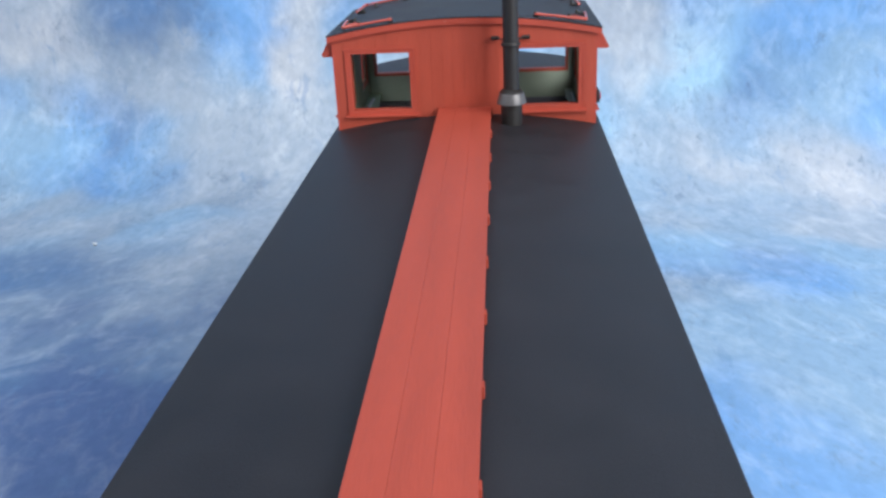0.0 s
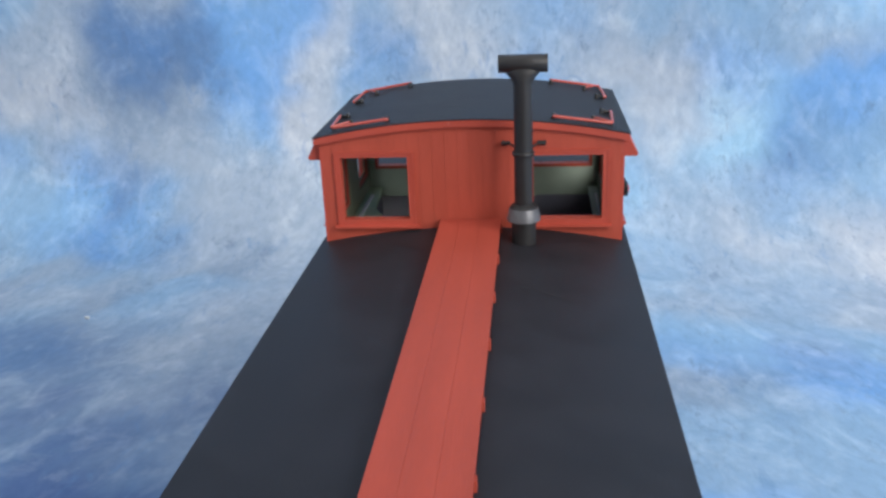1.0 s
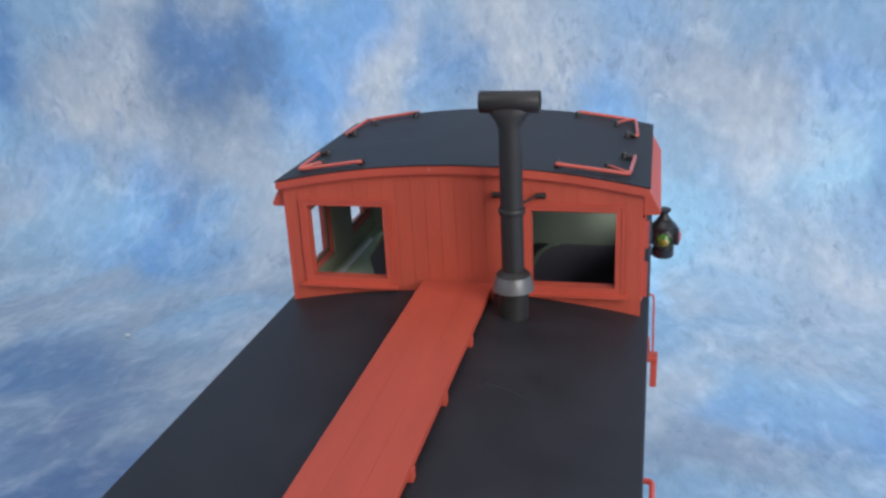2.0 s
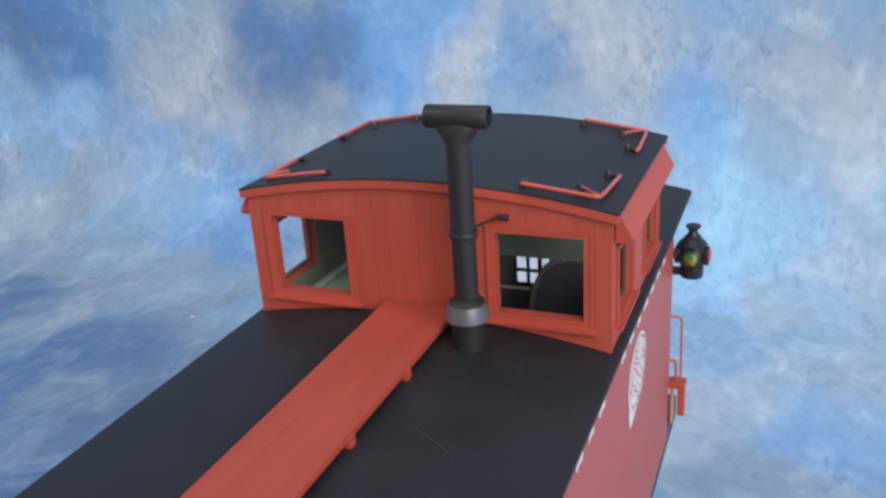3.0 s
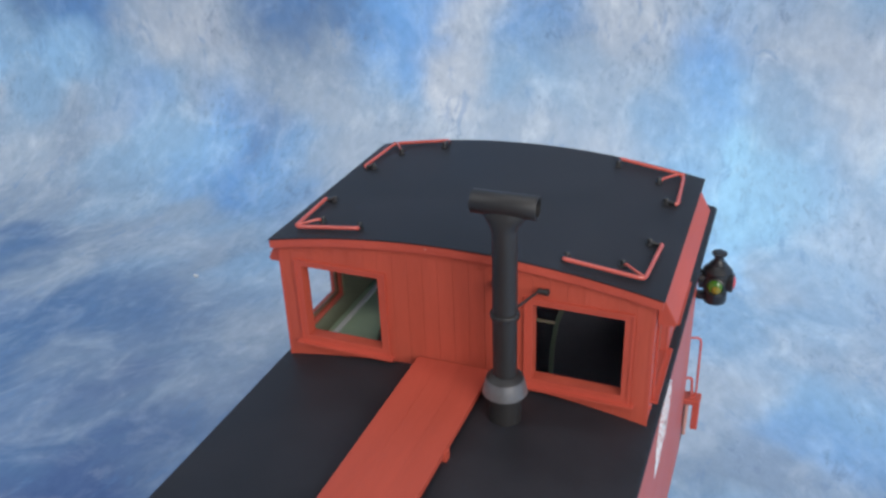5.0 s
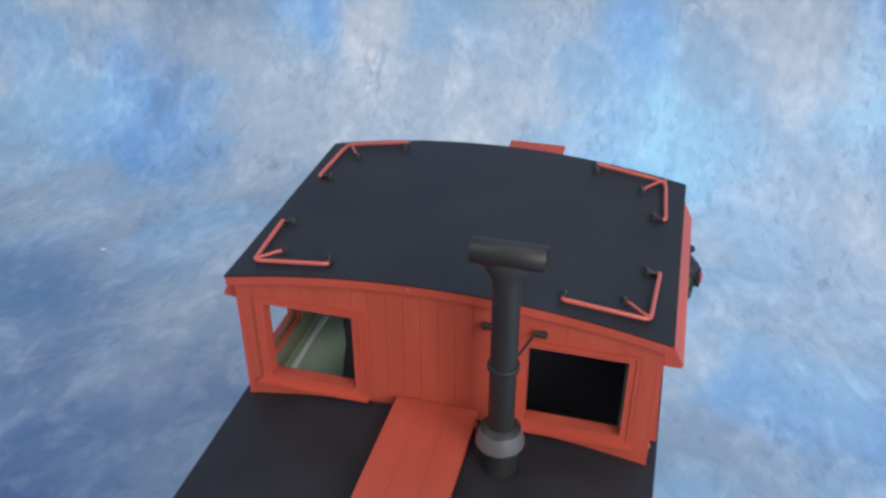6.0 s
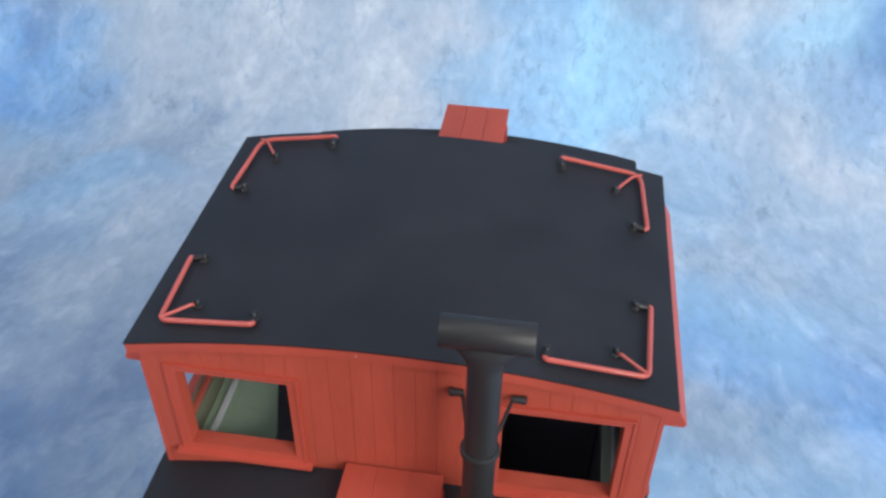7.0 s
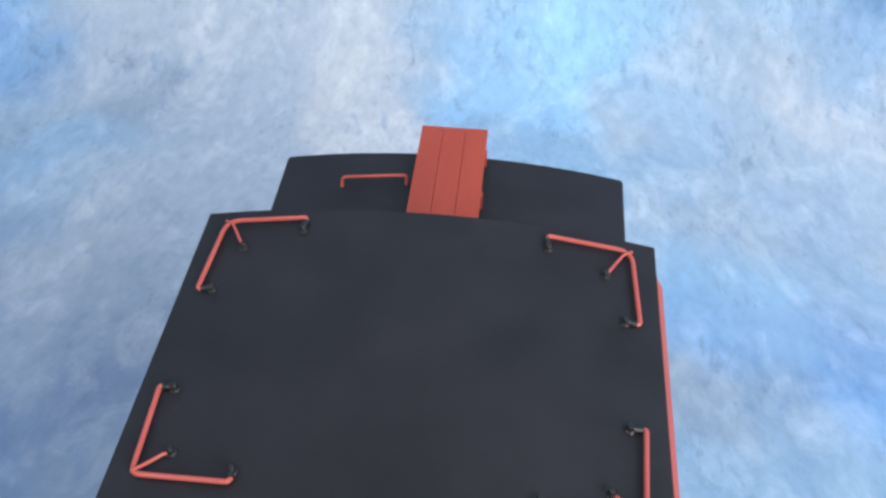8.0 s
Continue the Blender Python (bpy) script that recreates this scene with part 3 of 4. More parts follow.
# running boards: three planks on cleats, before and behind the cupola
BOARD_X, PLANK = -0.124, 0.0814
rng = random.Random(4)
for y0, y1, top in ((ROOF_FRONT - 0.1, -0.008, BOARD_TOP), (CUP_REAR + 0.02, 1.718, REAR_TOP)):
    for k in range(3):
        bm = bm_new()
        x0 = BOARD_X + k * PLANK
        dz = rng.uniform(-0.0004, 0.0004)
        gap = 0.0002 if y0 < 0 else 0.0006
        box(bm, x0 + gap, x0 + PLANK - gap, y0, y1, top - 0.018 + dz, top + dz, gap * 2)
        part("plank", bm, RED_PLANK, caboose)
cleats = [-0.055 - 0.3385 * i for i in range(10)] + [1.05, 1.38, 1.60]
for y in cleats:
    top = BOARD_TOP if y < 0 else REAR_TOP
    bm = bm_new()
    us = [-0.122 + 0.240 * i / 8 for i in range(9)]
    prism(bm, [(u, roof_z(u) + 0.001) for u in us] + [(u, top - 0.0185) for u in reversed(us)], XZ, y - 0.016, y + 0.016)
    box(bm, 0.1155, 0.1255, y - 0.014, y + 0.014, roof_z(0.12) - 0.004, top - 0.009, 0.002)
    part("cleat", bm, RED_PLANK, caboose)

# cupola walls
WIN_U, WIN_Z = (0.250, 0.520), (0.099, 0.360)
SIDE_WIN = ((0.09, 0.31), (0.55, 0.77))
SIDE_Z = (0.075, 0.300)


END_HOLES = [(-WIN_U[1], -WIN_U[0], *WIN_Z), (*WIN_U, *WIN_Z)]
SIDE_HOLES = [(*w, *SIDE_Z) for w in SIDE_WIN]
wider = lambda holes: [(a - 0.014, b + 0.014, c - 0.014, e + 0.014) for a, b, c, e in holes]


def boards_on(wall, u0, u1, step, holes, low, high, put, face, out):
    """Tongue-and-groove boards, each a piece of its own, proud of the wall by a hair."""
    n = round((u1 - u0) / step)
    for i in range(n):
        a, b = u0 + i * step + 0.00035, u0 + (i + 1) * step - 0.00035
        spans = [(a, b, None)]
        for ua, ub, za, zb in holes:
            nxt = []
            for p, q, h in spans:
                if h or q <= ua or p >= ub:
                    nxt.append((p, q, h))
                    continue
                if p < ua:
                    nxt.append((p, ua, None))
                nxt.append((max(p, ua), min(q, ub), (za, zb)))
                if q > ub:
                    nxt.append((ub, q, None))
            spans = nxt
        for p, q, h in spans:
            for foot, head in ((low, lambda u, h=h: h[0]), (lambda u, h=h: h[1], high)) if h else ((low, high),):
                if q - p > 0.004:
                    bm = bm_new()
                    strip(bm, p, q, foot, head, put, face, face + out, 2)
                    part("board", bm, RED_WOOD, wall)


def frame_bars(bm, u0, u1, z0, z1, w, put, a, b):
    for ua, ub, za, zb in ((u0, u0 + w, z0, z1), (u1 - w, u1, z0, z1), (u0 + w, u1 - w, z0, z0 + w), (u0 + w, u1 - w, z1 - w, z1)):
        prism(bm, [(ua, za), (ub, za), (ub, zb), (ua, zb)], put, a, b)
    return bm


def cupola_window(wall, u0, u1, z0, z1, put, face, out, margin=0.022, low=0.027):
    """Casing with a bead, a recessed sash and a projecting sill."""
    k = 1 if out > 0 else -1
    bm = bm_new()
    for ua, ub, za, zb in ((u0 - margin, u0, z0 - low, z1 + 0.017), (u1, u1 + margin, z0 - low, z1 + 0.017),
                           (u0, u1, z1, z1 + 0.017), (u0, u1, z0 - low, z0)):
        prism(bm, [(ua, za), (ub, za), (ub, zb), (ua, zb)], put, face + k * 0.001, face + k * 0.006)
    part("window_casing", bm, RED, wall)
    bm = bm_new()
    frame_bars(bm, u0 - margin - 0.004, u1 + margin + 0.004, z0 - low + 0.002, z1 + 0.021, 0.007, put, face + k * 0.001, face + k * 0.0085)
    part("casing_bead", bm, RED, wall)
    bm = bm_new()
    prism(bm, [(u0 - margin - 0.018, z0 - low - 0.005), (u1 + margin + 0.018, z0 - low - 0.005),
               (u1 + margin + 0.018, z0 - low + 0.003), (u0 - margin - 0.018, z0 - low + 0.003)], put, face, face + k * 0.022)
    part("window_sill", bm, RED, wall)


low_end = lambda u: roof_z(u) - 0.012
high_end = lambda u: cup_z(u) - 0.002
for name, face, k in (("front", 0.0, -1), ("rear", CUP_REAR, 1)):
    bm = bm_new()
    pierced(bm, -CUP_X, CUP_X, END_HOLES, low_end, high_end, XZ, face, face - k * 0.034)
    wall = part("cupola_end_wall", bm, RED_WOOD, caboose, "red grooved cupola end wall with two windows")
    if k < 0:
        boards_on(wall, -CUP_X, CUP_X, 0.05, END_HOLES, low_end, lambda u: cup_z(u) - 0.03, XZ, face, k * 0.0024)
    for sgn in (1, -1):
        a, b = sorted((sgn * WIN_U[0], sgn * WIN_U[1]))
        cupola_window(wall, a, b, *WIN_Z, XZ, face + k * 0.0024, k)
    bm = bm_new()
    strip(bm, -ROOF_X + 0.002, ROOF_X - 0.002, lambda u: cup_z(u) - 0.026, lambda u: cup_z(u) - 0.0005, XZ, face + k * 0.001, face + k * 0.018, 28)
    part("roof_fascia", bm, RED, caboose, "curved red fascia under the cupola roof", smooth=True)
    bm = bm_new()
    strip(bm, -CUP_X, CUP_X, lambda u: cup_z(u) - 0.033, lambda u: cup_z(u) - 0.0265, XZ, face + k * 0.001, face + k * 0.009, 28)
    part("fascia_bead", bm, RED, caboose, smooth=True)
    bm = bm_new()
    pierced(bm, -CUP_X + 0.036, CUP_X - 0.036, wider(END_HOLES), lambda u: -0.055, lambda u: cup_z(u) - 0.014, XZ, face - k * 0.035, face - k * 0.041)
    part("end_lining", bm, GREEN_WALL, wall, "pale green interior lining")
for side in (1, -1):
    bm = bm_new()
    lo_s = roof_z(CUP_X) - 0.012
    pierced(bm, 0.0345, CUP_REAR - 0.0345, SIDE_HOLES, lambda u: lo_s, lambda u: cup_z(CUP_X) - 0.002, YZ, side * (CUP_X - 0.034), side * CUP_X)
    wall = part("cupola_side_wall", bm, RED_SIDE, caboose, "red cupola side wall with two windows")
    for w in SIDE_WIN:
        cupola_window(wall, *w, *SIDE_Z, YZ, side * CUP_X, side, 0.022, 0.018)
        bm = bm_new()
        frame_bars(bm, w[0] + 0.001, w[1] - 0.001, SIDE_Z[0] + 0.001, SIDE_Z[1] - 0.001, 0.013, YZ, side * (CUP_X - 0.026), side * (CUP_X - 0.016))
        part("inner_sash", bm, BROWN, wall, "dark brown inner sash")
    bm = bm_new()
    pierced(bm, 0.042, CUP_REAR - 0.042, wider(SIDE_HOLES), lambda u: -0.055, lambda u: cup_z(CUP_X) - 0.014, YZ, side * (CUP_X - 0.041), side * (CUP_X - 0.035))
    part("side_lining", bm, OLIVE, wall, "olive brown interior lining")
    for y in (0.020, 0.503):
        bm = bm_new()
        lathe(bm, [(0.008, side * -0.002), (0.008, side * 0.004), (0.005, side * 0.007), (0.002, side * 0.008)], (side * CUP_X, y, 0.058), "x", 12)
        part("rivet", bm, RED, wall, smooth=True)
    # sloping hood over the side windows
    bm = bm_new()
    prism(bm, [(side * 0.6035, 0.437), (side * 0.613, 0.437), (side * 0.658, 0.354), (side * 0.652, 0.344), (side * 0.6035, 0.344)], XZ, 0.024, 0.810)
    bmesh.ops.bevel(bm, geom=bm.edges[:], offset=0.0022, segments=2, affect="EDGES", profile=0.5)
    part("window_hood", bm, RED, caboose, "sloping red hood board over side windows")
    for y in (0.0, CUP_REAR):
        bm = bm_new()
        prism(bm, [(side * 0.592, lo_s), (side * 0.6025, lo_s), (side * 0.6025, 0.434), (side * 0.592, 0.434)], XZ, y - 0.0034, y + 0.0034)
        part("corner_board", bm, RED, caboose)

# a small pale speck on the fascia
bm = bm_new()
bmesh.ops.create_icosphere(bm, subdivisions=2, radius=0.0030, matrix=Matrix.Translation((-0.078, -0.0195, cup_z(-0.078) - 0.010)) @ Matrix.Diagonal((1.2, 0.4, 0.8, 1)))
part("pale_speck", bm, PALE_RED, caboose, "pale speck on the red fascia", smooth=True)

# cupola roof
bm = bm_new()
us = [-ROOF_X - 0.002 + (2 * ROOF_X + 0.004) * i / 32 for i in range(33)]
prism(bm, [(u, cup_z(u) + 0.005) for u in us] + [(u, cup_z(u) + 0.0005) for u in reversed(us)], XZ, -0.017, 0.873)
bmesh.ops.subdivide_edges(bm, edges=[e for e in bm.edges if abs(e.verts[0].co.y - e.verts[1].co.y) > 0.5], cuts=6)
part("cupola_roof", bm, ROOF, caboose, "arched satin black cupola roof", smooth=True)

# corner grab irons on the cupola roof
top_z = lambda x: cup_z(x) + 0.005


def stanchion(bm, foot, tip):
    """A round black foot on the roof with a short arm out to the wire's end."""
    z = top_z(foot[0])
    lathe(bm, [(0.0130, -0.004), (0.0130, 0.004), (0.0095, 0.007), (0.0088, 0.018), (0.0060, 0.0215)], (foot[0], foot[1], z), "z", 14)
    tube(bm, [(foot[0], foot[1], z + 0.010), tip], 0.0078, 10)
    return bm


for sx in (1, -1):
    for y_end, y_foot, y_corner, y_along, y_brace in ((0.029, 0.060, 0.044, 0.272, 0.100), (0.828, 0.789, 0.825, 0.582, 0.731)):
        lift, r = 0.013, 0.0064
        inward = 1 if y_end < 0.4 else -1
        xe, xc, xs = sx * 0.331, sx * 0.556, sx * 0.568
        xf, xd = sx * 0.531, sx * 0.488
        z1, z2, z3 = top_z(xe) + lift, top_z(xc) + lift, top_z(xs) + lift
        bm = bm_new()
        tube(bm, [(xe - sx * 0.004, y_end + inward * 0.011, z1 - 0.004), (xe, y_end, z1), (xc, y_corner, z2), (xs, y_along, z3), (xs - sx * 0.009, y_along + inward * 0.004, z3 - 0.003)], r, 12, 0.020 if inward > 0 else 0.042)
        iron = part("corner_grab_iron", bm, RED_WIRE, caboose, "bent red wire grab iron on black footings", smooth=True)
        bm = bm_new()
        tube(bm, [(xc + sx * 0.001, y_corner + inward * 0.004, z2 + 0.004), (xc - sx * 0.022, y_corner + inward * 0.018, z2 + 0.007), (xd + sx * 0.006, y_brace - inward * 0.008, top_z(xd) + 0.014), (xd, y_brace, top_z(xd) + 0.004)], 0.0042, 10, 0.012)
        part("brace_wire", bm, RED_WIRE, iron, smooth=True)
        for foot, tip in (((xe, y_foot), (xe - sx * 0.002, y_end + inward * 0.010, z1 - 0.003)), ((xf, y_along), (xs - sx * 0.008, y_along + inward * 0.002, z3 - 0.003)),
                          ((xd - sx * 0.004, y_brace + inward * 0.002), (xd, y_brace, top_z(xd) + 0.010))):
            bm = bm_new()
            stanchion(bm, foot, tip)
            part("footing", bm, FOOT, iron, "small black footing", smooth=True)
# grab iron beside the rear running board
bm = bm_new()
gx0, gx1, gy = -0.385, -0.152, 1.47
tube(bm, [(gx0, gy - 0.02, roof_z(gx0)), (gx0, gy, roof_z(gx0) + 0.03), (gx1, gy + 0.012, roof_z(gx1) + 0.03), (gx1, gy - 0.008, roof_z(gx1))], 0.006, 10, 0.014)
part("roof_grab_iron", bm, RED_WIRE, caboose, "straight red wire grab iron", smooth=True)

# smoke stack
SX, SY = 0.213, -0.156
bm = bm_new()
zr = roof_z(SX)
lathe(bm, [(0.0475, zr - 0.03 - 0.0), (0.0475, 0.150)], (SX, SY, 0), "z", 36)
lathe(bm, [(0.0348, 0.15), (0.0348, 0.688)], (SX, SY, 0), "z", 36)
stack = part("stovepipe", bm, BLACK, caboose, "tall black stovepipe with T-shaped head", smooth=True)
bm = bm_new()
lathe(bm, [(0.046, 0.149), (0.0650, 0.149), (0.0660, 0.1505), (0.0655, 0.154), (0.0555, 0.194), (0.0540, 0.197), (0.040, 0.199)], (SX, SY, 0), "z", 40)
part("collar", bm, COLLAR, stack, "worn grey cone collar", smooth=True)
# added black ring: the dark shade above the collar, built as a shape
bm = bm_new()
lathe(bm, [(0.040, 0.1975), (0.0535, 0.1975), (0.0540, 0.1990), (0.0400, 0.2120), (0.0365, 0.2125)], (SX, SY, 0), "z", 40)
part("collar_shade_ring", bm, BLACK, stack, "black sloping ring standing for shade above the collar", smooth=True)
bm = bm_new()
lathe(bm, [(0.034, 0.398), (0.0400, 0.399), (0.0418, 0.403), (0.0418, 0.412), (0.0400, 0.416), (0.034, 0.417)], (SX, SY, 0), "z", 36)
part("band", bm, BLACK, stack, smooth=True)
bm = bm_new()
# saddle between pipe and head
n = 36
rings = []
for z, rx, ry in ((0.668, 0.0345, 0.0345), (0.6685, 0.0372, 0.0368), (0.678, 0.0390, 0.0370), (0.690, 0.0465, 0.0368), (0.702, 0.0565, 0.035), (0.711, 0.0635, 0.034), (0.730, 0.0650, 0.026)):
    rings.append([bm.verts.new((SX + rx * math.cos(2 * math.pi * i / n), SY + ry * math.sin(2 * math.pi * i / n), z)) for i in range(n)])
for a, b in zip(rings, rings[1:]):
    for i in range(n):
        bm.faces.new((a[i], a[(i + 1) % n], b[(i + 1) % n], b[i]))
part("head_saddle", bm, BLACK, stack, smooth=True)
bm = bm_new()
hz, hr = 0.741, 0.0325
lathe(bm, [(0.024, 0.004), (0.026, -0.089), (hr - 0.001, -0.0895), (hr, -0.088), (hr, 0.088), (hr - 0.001, 0.0895), (0.026, 0.089), (0.024, -0.004)], (SX + 0.001, SY, hz), "x", 36)
part("stack_head", bm, BLACK, stack, "open-ended black cross pipe", smooth=True)
for sx, x in ((-1, 0.158), (1, 0.268)):
    bm = bm_new()
    tube(bm, [(SX + sx * 0.028, SY + 0.02, 0.424), (SX + sx * 0.038, SY + 0.06, 0.420), (x, -0.016, 0.412)], 0.0043, 8, 0.015)
    part("stay_rod", bm, BLACK, stack, "thin black stay rod to the wall", smooth=True)
    bm = bm_new()
    lathe(bm, [(0.006, -0.003 * sx), (0.009, 0.0), (0.009, sx * 0.020), (0.0105, sx * 0.021), (0.0105, sx * 0.029), (0.006, sx * 0.032)], (x, -0.0125, 0.412), "x", 14)
    part("stay_bolt", bm, BLACK, stack, smooth=True)

# marker lamp on the rear corner
LX, LY = 0.684, 1.262
bm = bm_new()
lathe(bm, [(0.030, -0.264), (0.045, -0.262), (0.049, -0.256), (0.049, -0.216), (0.044, -0.210), (0.044, -0.204), (0.054, -0.200), (0.056, -0.194), (0.056, -0.132), (0.053, -0.126),
           (0.053, -0.122), (0.060, -0.119), (0.060, -0.113), (0.040, -0.092), (0.034, -0.088), (0.034, -0.082), (0.022, -0.070), (0.018, -0.058), (0.018, -0.050), (0.026, -0.046),
           (0.031, -0.040), (0.031, -0.034), (0.024, -0.030), (0.010, -0.029)], (LX, LY, 0), "z", 32)
lamp = part("marker_lamp", bm, FOOT, caboose, "black marker lamp with green and red lenses and an amber glow", smooth=True)
for dx, dy, mat, words in ((0, -1, LENS_GREEN, "green lens"), (1, 0, LENS_RED, "red lens"), (-1, 0, LENS_RED, "red lens"), (0, 1, LENS_RED, "red lens")):
    axis = "x" if dx else "y"
    k = dx + dy
    bm = bm_new()
    lathe(bm, [(0.040, k * 0.045), (0.042, k * 0.066), (0.036, k * 0.070), (0.034, k * 0.066)], (LX, LY, -0.165), axis, 24)
    part("lens_hood", bm, FOOT, lamp, smooth=True)
    bm = bm_new()
    lathe(bm, [(0.034, k * 0.060), (0.032, k * 0.068), (0.022, k * 0.076), (0.008, k * 0.079)], (LX, LY, -0.165), axis, 24)
    part("lens", bm, mat, lamp, words, smooth=True)
# amber disc stands in for the glow seen in the green lens
bm = bm_new()
lathe(bm, [(0.018, -0.0795), (0.014, -0.083), (0.004, -0.085)], (LX + 0.008, LY, -0.170), "y", 16)
part("lens_glow", bm, LENS_AMBER, lamp, "amber disc standing for the glow in the lens", smooth=True)
bm = bm_new()
box(bm, BODY_X - 0.01, LX - 0.02, LY - 0.022, LY + 0.016, -0.256, -0.228, 0.004)
part("lamp_bracket", bm, FOOT, lamp, "black bracket")

# lettering and herald on the body sides: plain white bars and shapes
for side in (1, -1):
    at = lambda u, v, w: (side * (BODY_X + w), u, v)
    ys = [-0.449 + 0.133 * i for i in range(3)] + [0.130 + 0.134 * i for i in range(7)]
    for i, y in enumerate(ys):
        bm = bm_new()
        w = (0.070, 0.058, 0.074, 0.064)[i % 4]
        y -= w / 2
        for k, (foot, head) in enumerate(((-0.084, -0.046), (-0.079, -0.050), (-0.084, -0.044))):
            ya = y + k * w * 0.36
            prism(bm, [(ya, foot), (ya + w * 0.15, foot + 0.003), (ya + w * 0.15 + 0.005, head), (ya + 0.005, head)], at, 0.0008, 0.0030)
        part("letter_bar", bm, WHITE, caboose, "white painted lettering bar")
    hy, hz, hw, hh = 0.380, -0.262, 0.163, 0.138
    bm = bm_new()
    ring = [(math.cos(2 * math.pi * i / 40), math.sin(2 * math.pi * i / 40)) for i in range(40)]

    def hoop(cy, cz, ry, rz, band):
        outer = [bm.verts.new(at(cy + ry * c, cz + rz * s, 0.003)) for c, s in ring]
        inner = [bm.verts.new(at(cy + (ry - band) * c, cz + (rz - band) * s, 0.003)) for c, s in ring]
        for i in range(40):
            bm.faces.new((outer[i], outer[(i + 1) % 40], inner[(i + 1) % 40], inner[i]))

    hoop(hy, hz, hw, hh, 0.009)
    hoop(hy + 0.035, hz + 0.078, 0.046, 0.034, 0.013)
    hoop(hy - 0.045, hz - 0.045, 0.060, 0.046, 0.014)
    hoop(hy + 0.070, hz - 0.030, 0.050, 0.040, 0.012)
    rr = random.Random(11)
    rows = 16
    for row in range(rows):
        z = hz + (hh - 0.018) * (1 - 2 * row / (rows - 1))
        half = (hw - 0.016) * math.sqrt(max(0.0, 1 - ((z - hz) / (hh - 0.012)) ** 2))
        y = hy - half
        while y < hy + half - 0.006:
            w = min(rr.uniform(0.009, 0.021), hy + half - y)
            prism(bm, [(y, z - 0.0060), (y + w, z - 0.0048), (y + w - 0.003, z + 0.0056), (y + 0.002, z + 0.0048)], at, 0.0008, 0.0026)
            y += w + rr.choice((0.010, 0.013, 0.019, 0.027))
    prism(bm, [(hy - 0.142, hz - hh * 0.55), (hy - 0.120, hz - hh * 1.12), (hy - 0.020, hz - hh * 1.0)], at, 0.0008, 0.0028)
    part("herald", bm, WHITE, caboose, "round white painted herald on the side")

# rear platform: grab irons, railing cap, posts and step plate at the corner
for side in (1, -1):
    bm = bm_new()
    tube(bm, [(side * 0.598, BODY_REAR + 0.012, -0.452), (side * 0.652, BODY_REAR + 0.05, -0.462), (side * 0.656, BODY_REAR + 0.05, -0.78), (side * 0.604, BODY_REAR + 0.03, -0.79)], 0.0056, 10, 0.03)
    part("end_grab_iron", bm, RED_WIRE, caboose, "tall bent red end grab iron", smooth=True)
    bm = bm_new()
    tube(bm, [(side * 0.598, BODY_REAR + 0.02, -0.670), (side * 0.632, BODY_REAR + 0.05, -0.680), (side * 0.638, BODY_REAR + 0.05, -0.79)], 0.0065, 10, 0.02)
    part("end_hook", bm, RED_WIRE, caboose, smooth=True)
    bm = bm_new()
    box(bm, *sorted((side * 0.604, side * 0.680)), BODY_REAR + 0.02, BODY_REAR + 0.09, -0.812, -0.782, 0.006)
    part("railing_cap", bm, RED, caboose, "red railing cap block")
    # the pale tone puts a whitish reflection into the post's colour
    bm = bm_new()
    tube(bm, [(side * 0.622, BODY_REAR + 0.05, -0.81), (side * 0.620, BODY_REAR + 0.05, -1.00)], 0.0095, 10)
    part("railing_post", bm, PALE_RED, caboose, "railing post, paled for a whitish reflection", smooth=True)
    bm = bm_new()
    box(bm, *sorted((side * 0.646, side * 0.678)), BODY_REAR + 0.035, BODY_REAR + 0.075, -0.955, -0.8125, 0.005)
    part("railing_plate", bm, RED, caboose, "small red upright plate")
    bm = bm_new()
    tube(bm, [(side * 0.42, ROOF_REAR - 0.05, BODY_LOW), (side * 0.42, ROOF_REAR - 0.05, roof_z(0.42) - 0.02)], 0.012, 10)
    part("platform_post", bm, RED, caboose, smooth=True)

# hand rails along the body sides, ahead of the lettering
for side in (1, -1):
    bm = bm_new()
    tube(bm, [(side * (BODY_X - 0.004), -0.60, -0.215), (side * 0.655, -0.61, -0.205), (side * 0.655, -1.75, -0.205), (side * (BODY_X - 0.004), -1.76, -0.215)], 0.0085, 10, 0.02)
    part("side_hand_rail", bm, RED_WIRE, caboose, "straight red wire hand rail along the side", smooth=True)

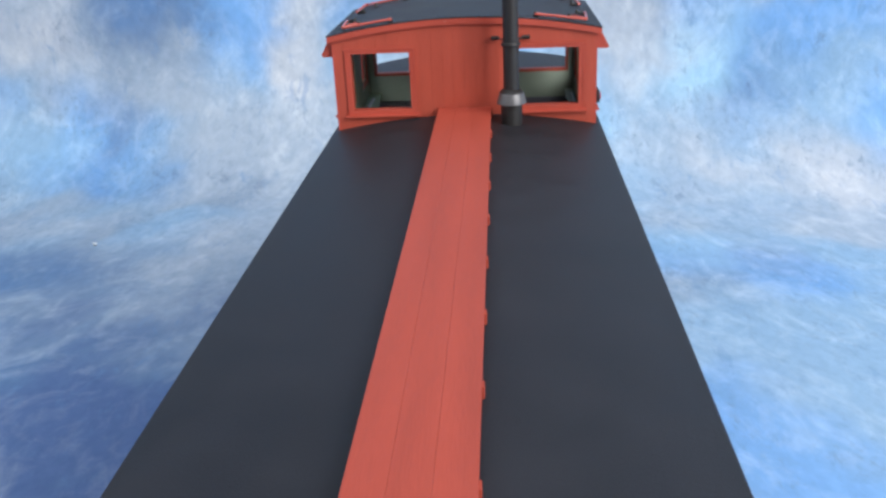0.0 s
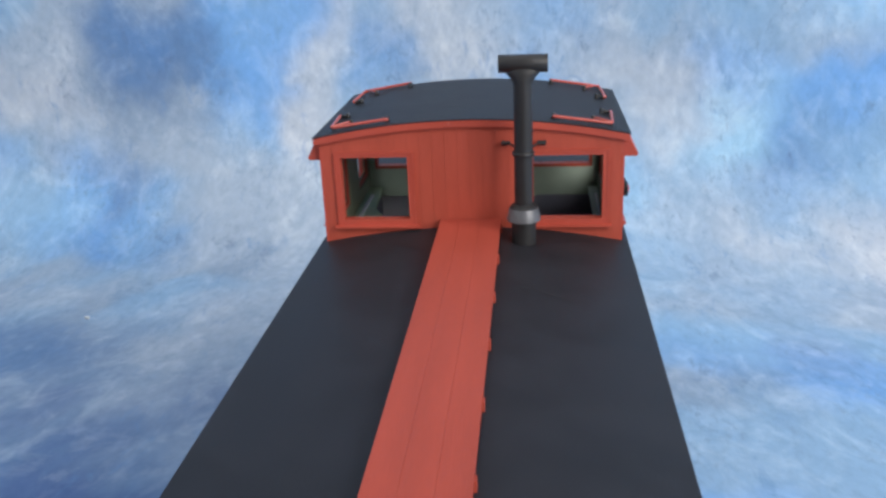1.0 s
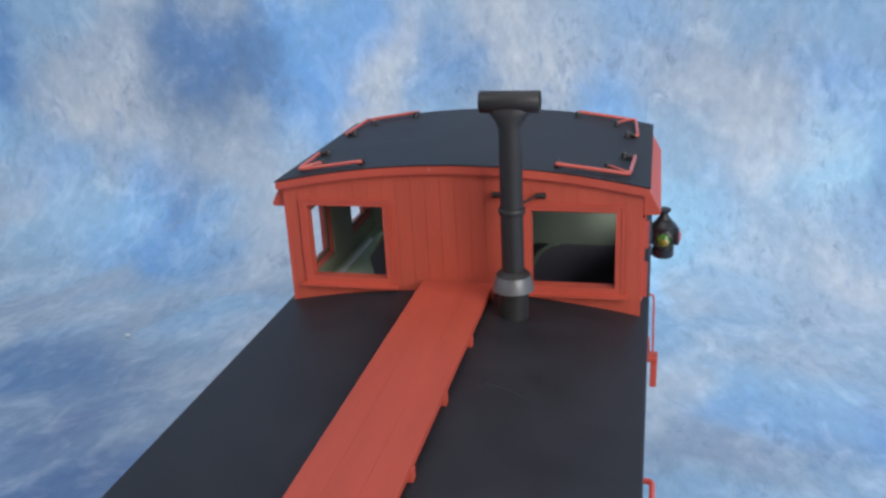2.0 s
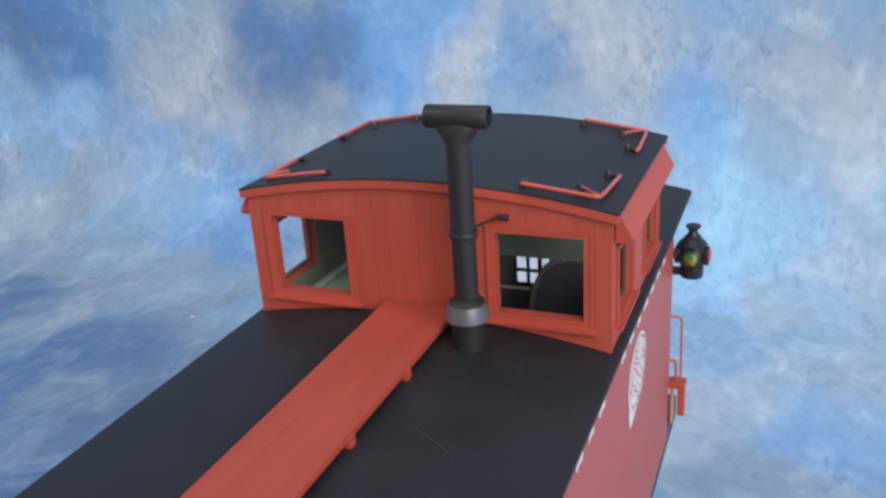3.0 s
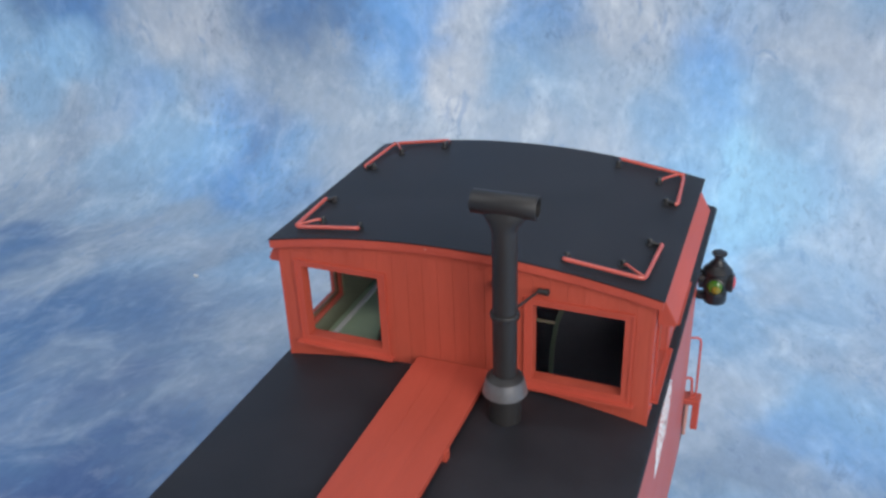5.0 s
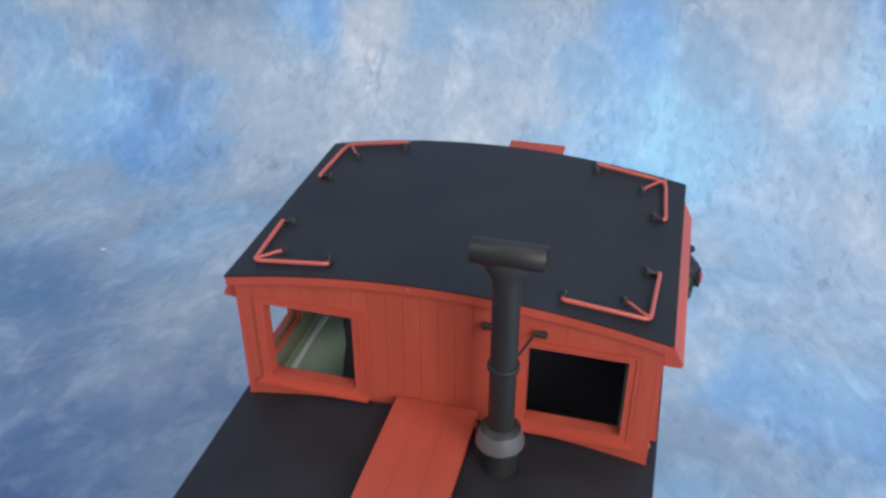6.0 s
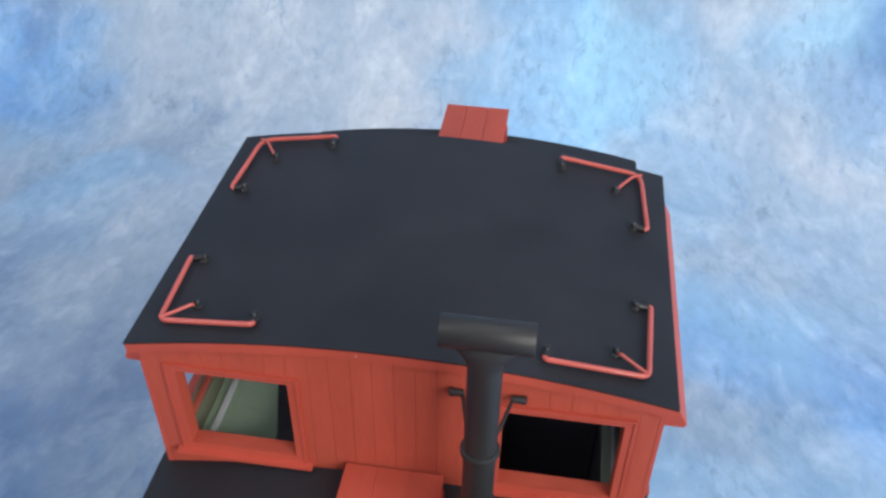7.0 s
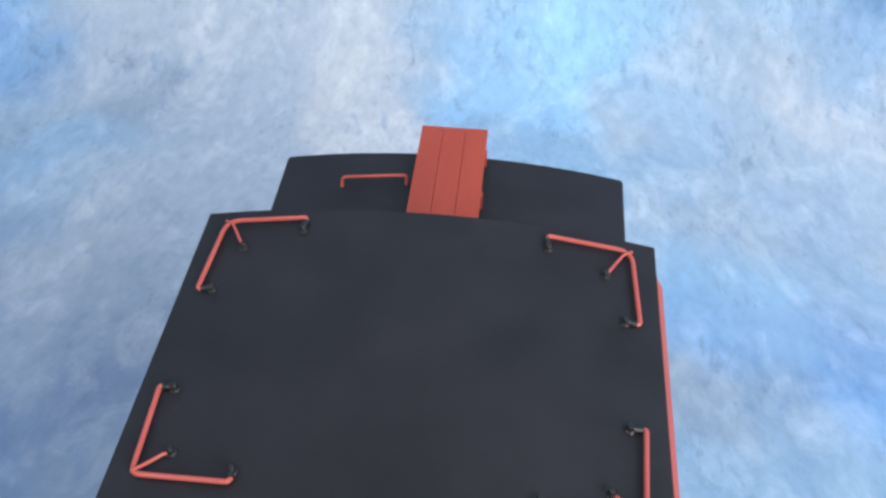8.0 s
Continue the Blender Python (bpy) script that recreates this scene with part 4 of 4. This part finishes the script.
# inside the cupola and the body below it
bm = bm_new()
prism(bm, [(-0.559, 0.042), (-0.352, 0.042), (-0.357, 0.14), (-0.408, 0.32), (-0.446, 0.40), (-0.482, 0.49), (-0.492, 0.63), (-0.500, 0.810), (-0.559, 0.810)], lambda u, v, w: (u, v, w), -0.028, -0.008)
part("cupola_bench", bm, GREEN, caboose, "pale green bench inside the cupola")
bm = bm_new()
box(bm, -0.533, -0.516, 0.045, 0.66, -0.0075, 0.003, 0.002)
part("light_strip", bm, STRIP, caboose, "white plastic strip on the bench")
bm = bm_new()
box(bm, 0.512, 0.559, 0.042, 0.795, -0.028, -0.008, 0.003)
part("cupola_ledge", bm, GREEN_WALL, caboose, "narrow green ledge under the side windows")
bm = bm_new()
box(bm, 0.537, 0.546, 0.045, 0.66, -0.0075, -0.001, 0.001)
part("ledge_strip", bm, STRIP, caboose, "thin white strip on the ledge")
bm = bm_new()
curve = [(0.093, -1.0), (0.093, -0.42), (0.097, -0.32), (0.111, -0.21), (0.133, -0.14), (0.160, -0.090), (0.205, -0.055), (0.24, -0.048)]
edge = [(u + 0.017, v - 0.008) for u, v in curve]
prism(bm, curve + edge[::-1], XZ, 0.80, 0.835)
part("bulkhead_arch", bm, GREEN_WALL, caboose, "curved green bulkhead edge")
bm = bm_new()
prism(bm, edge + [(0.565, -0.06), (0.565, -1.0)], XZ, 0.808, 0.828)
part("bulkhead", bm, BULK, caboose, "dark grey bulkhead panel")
bm = bm_new()
tube(bm, [(-0.30, 0.66, -0.122), (0.150, 0.66, -0.122)], 0.0065, 8)
part("hand_rail", bm, WOOD, caboose, "thin yellow wooden hand rail", smooth=True)
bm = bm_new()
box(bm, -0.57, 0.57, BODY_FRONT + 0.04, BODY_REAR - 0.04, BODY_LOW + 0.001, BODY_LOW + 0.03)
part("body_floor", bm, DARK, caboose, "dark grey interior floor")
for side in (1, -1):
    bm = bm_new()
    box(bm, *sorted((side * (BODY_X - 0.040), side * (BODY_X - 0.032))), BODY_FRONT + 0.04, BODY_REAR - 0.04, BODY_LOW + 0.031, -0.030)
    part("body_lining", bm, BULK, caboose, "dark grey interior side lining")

# a fleck of lint on the cloth
lint = thing("lint_fleck", (-3.42, 2.93, -EAVE), "tiny white lint fleck lying on the painted cloth", "lint")
bm = bm_new()
bmesh.ops.create_icosphere(bm, subdivisions=2, radius=0.02, matrix=Matrix.Translation((-3.42, 2.93, -EAVE + 0.012)) @ Matrix.Diagonal((1.2, 0.8, 0.6, 1)))
for v in bm.verts:
    v.co += 0.006 * noise.noise_vector(v.co * 60)
part("fleck", bm, STRIP, lint, smooth=True)
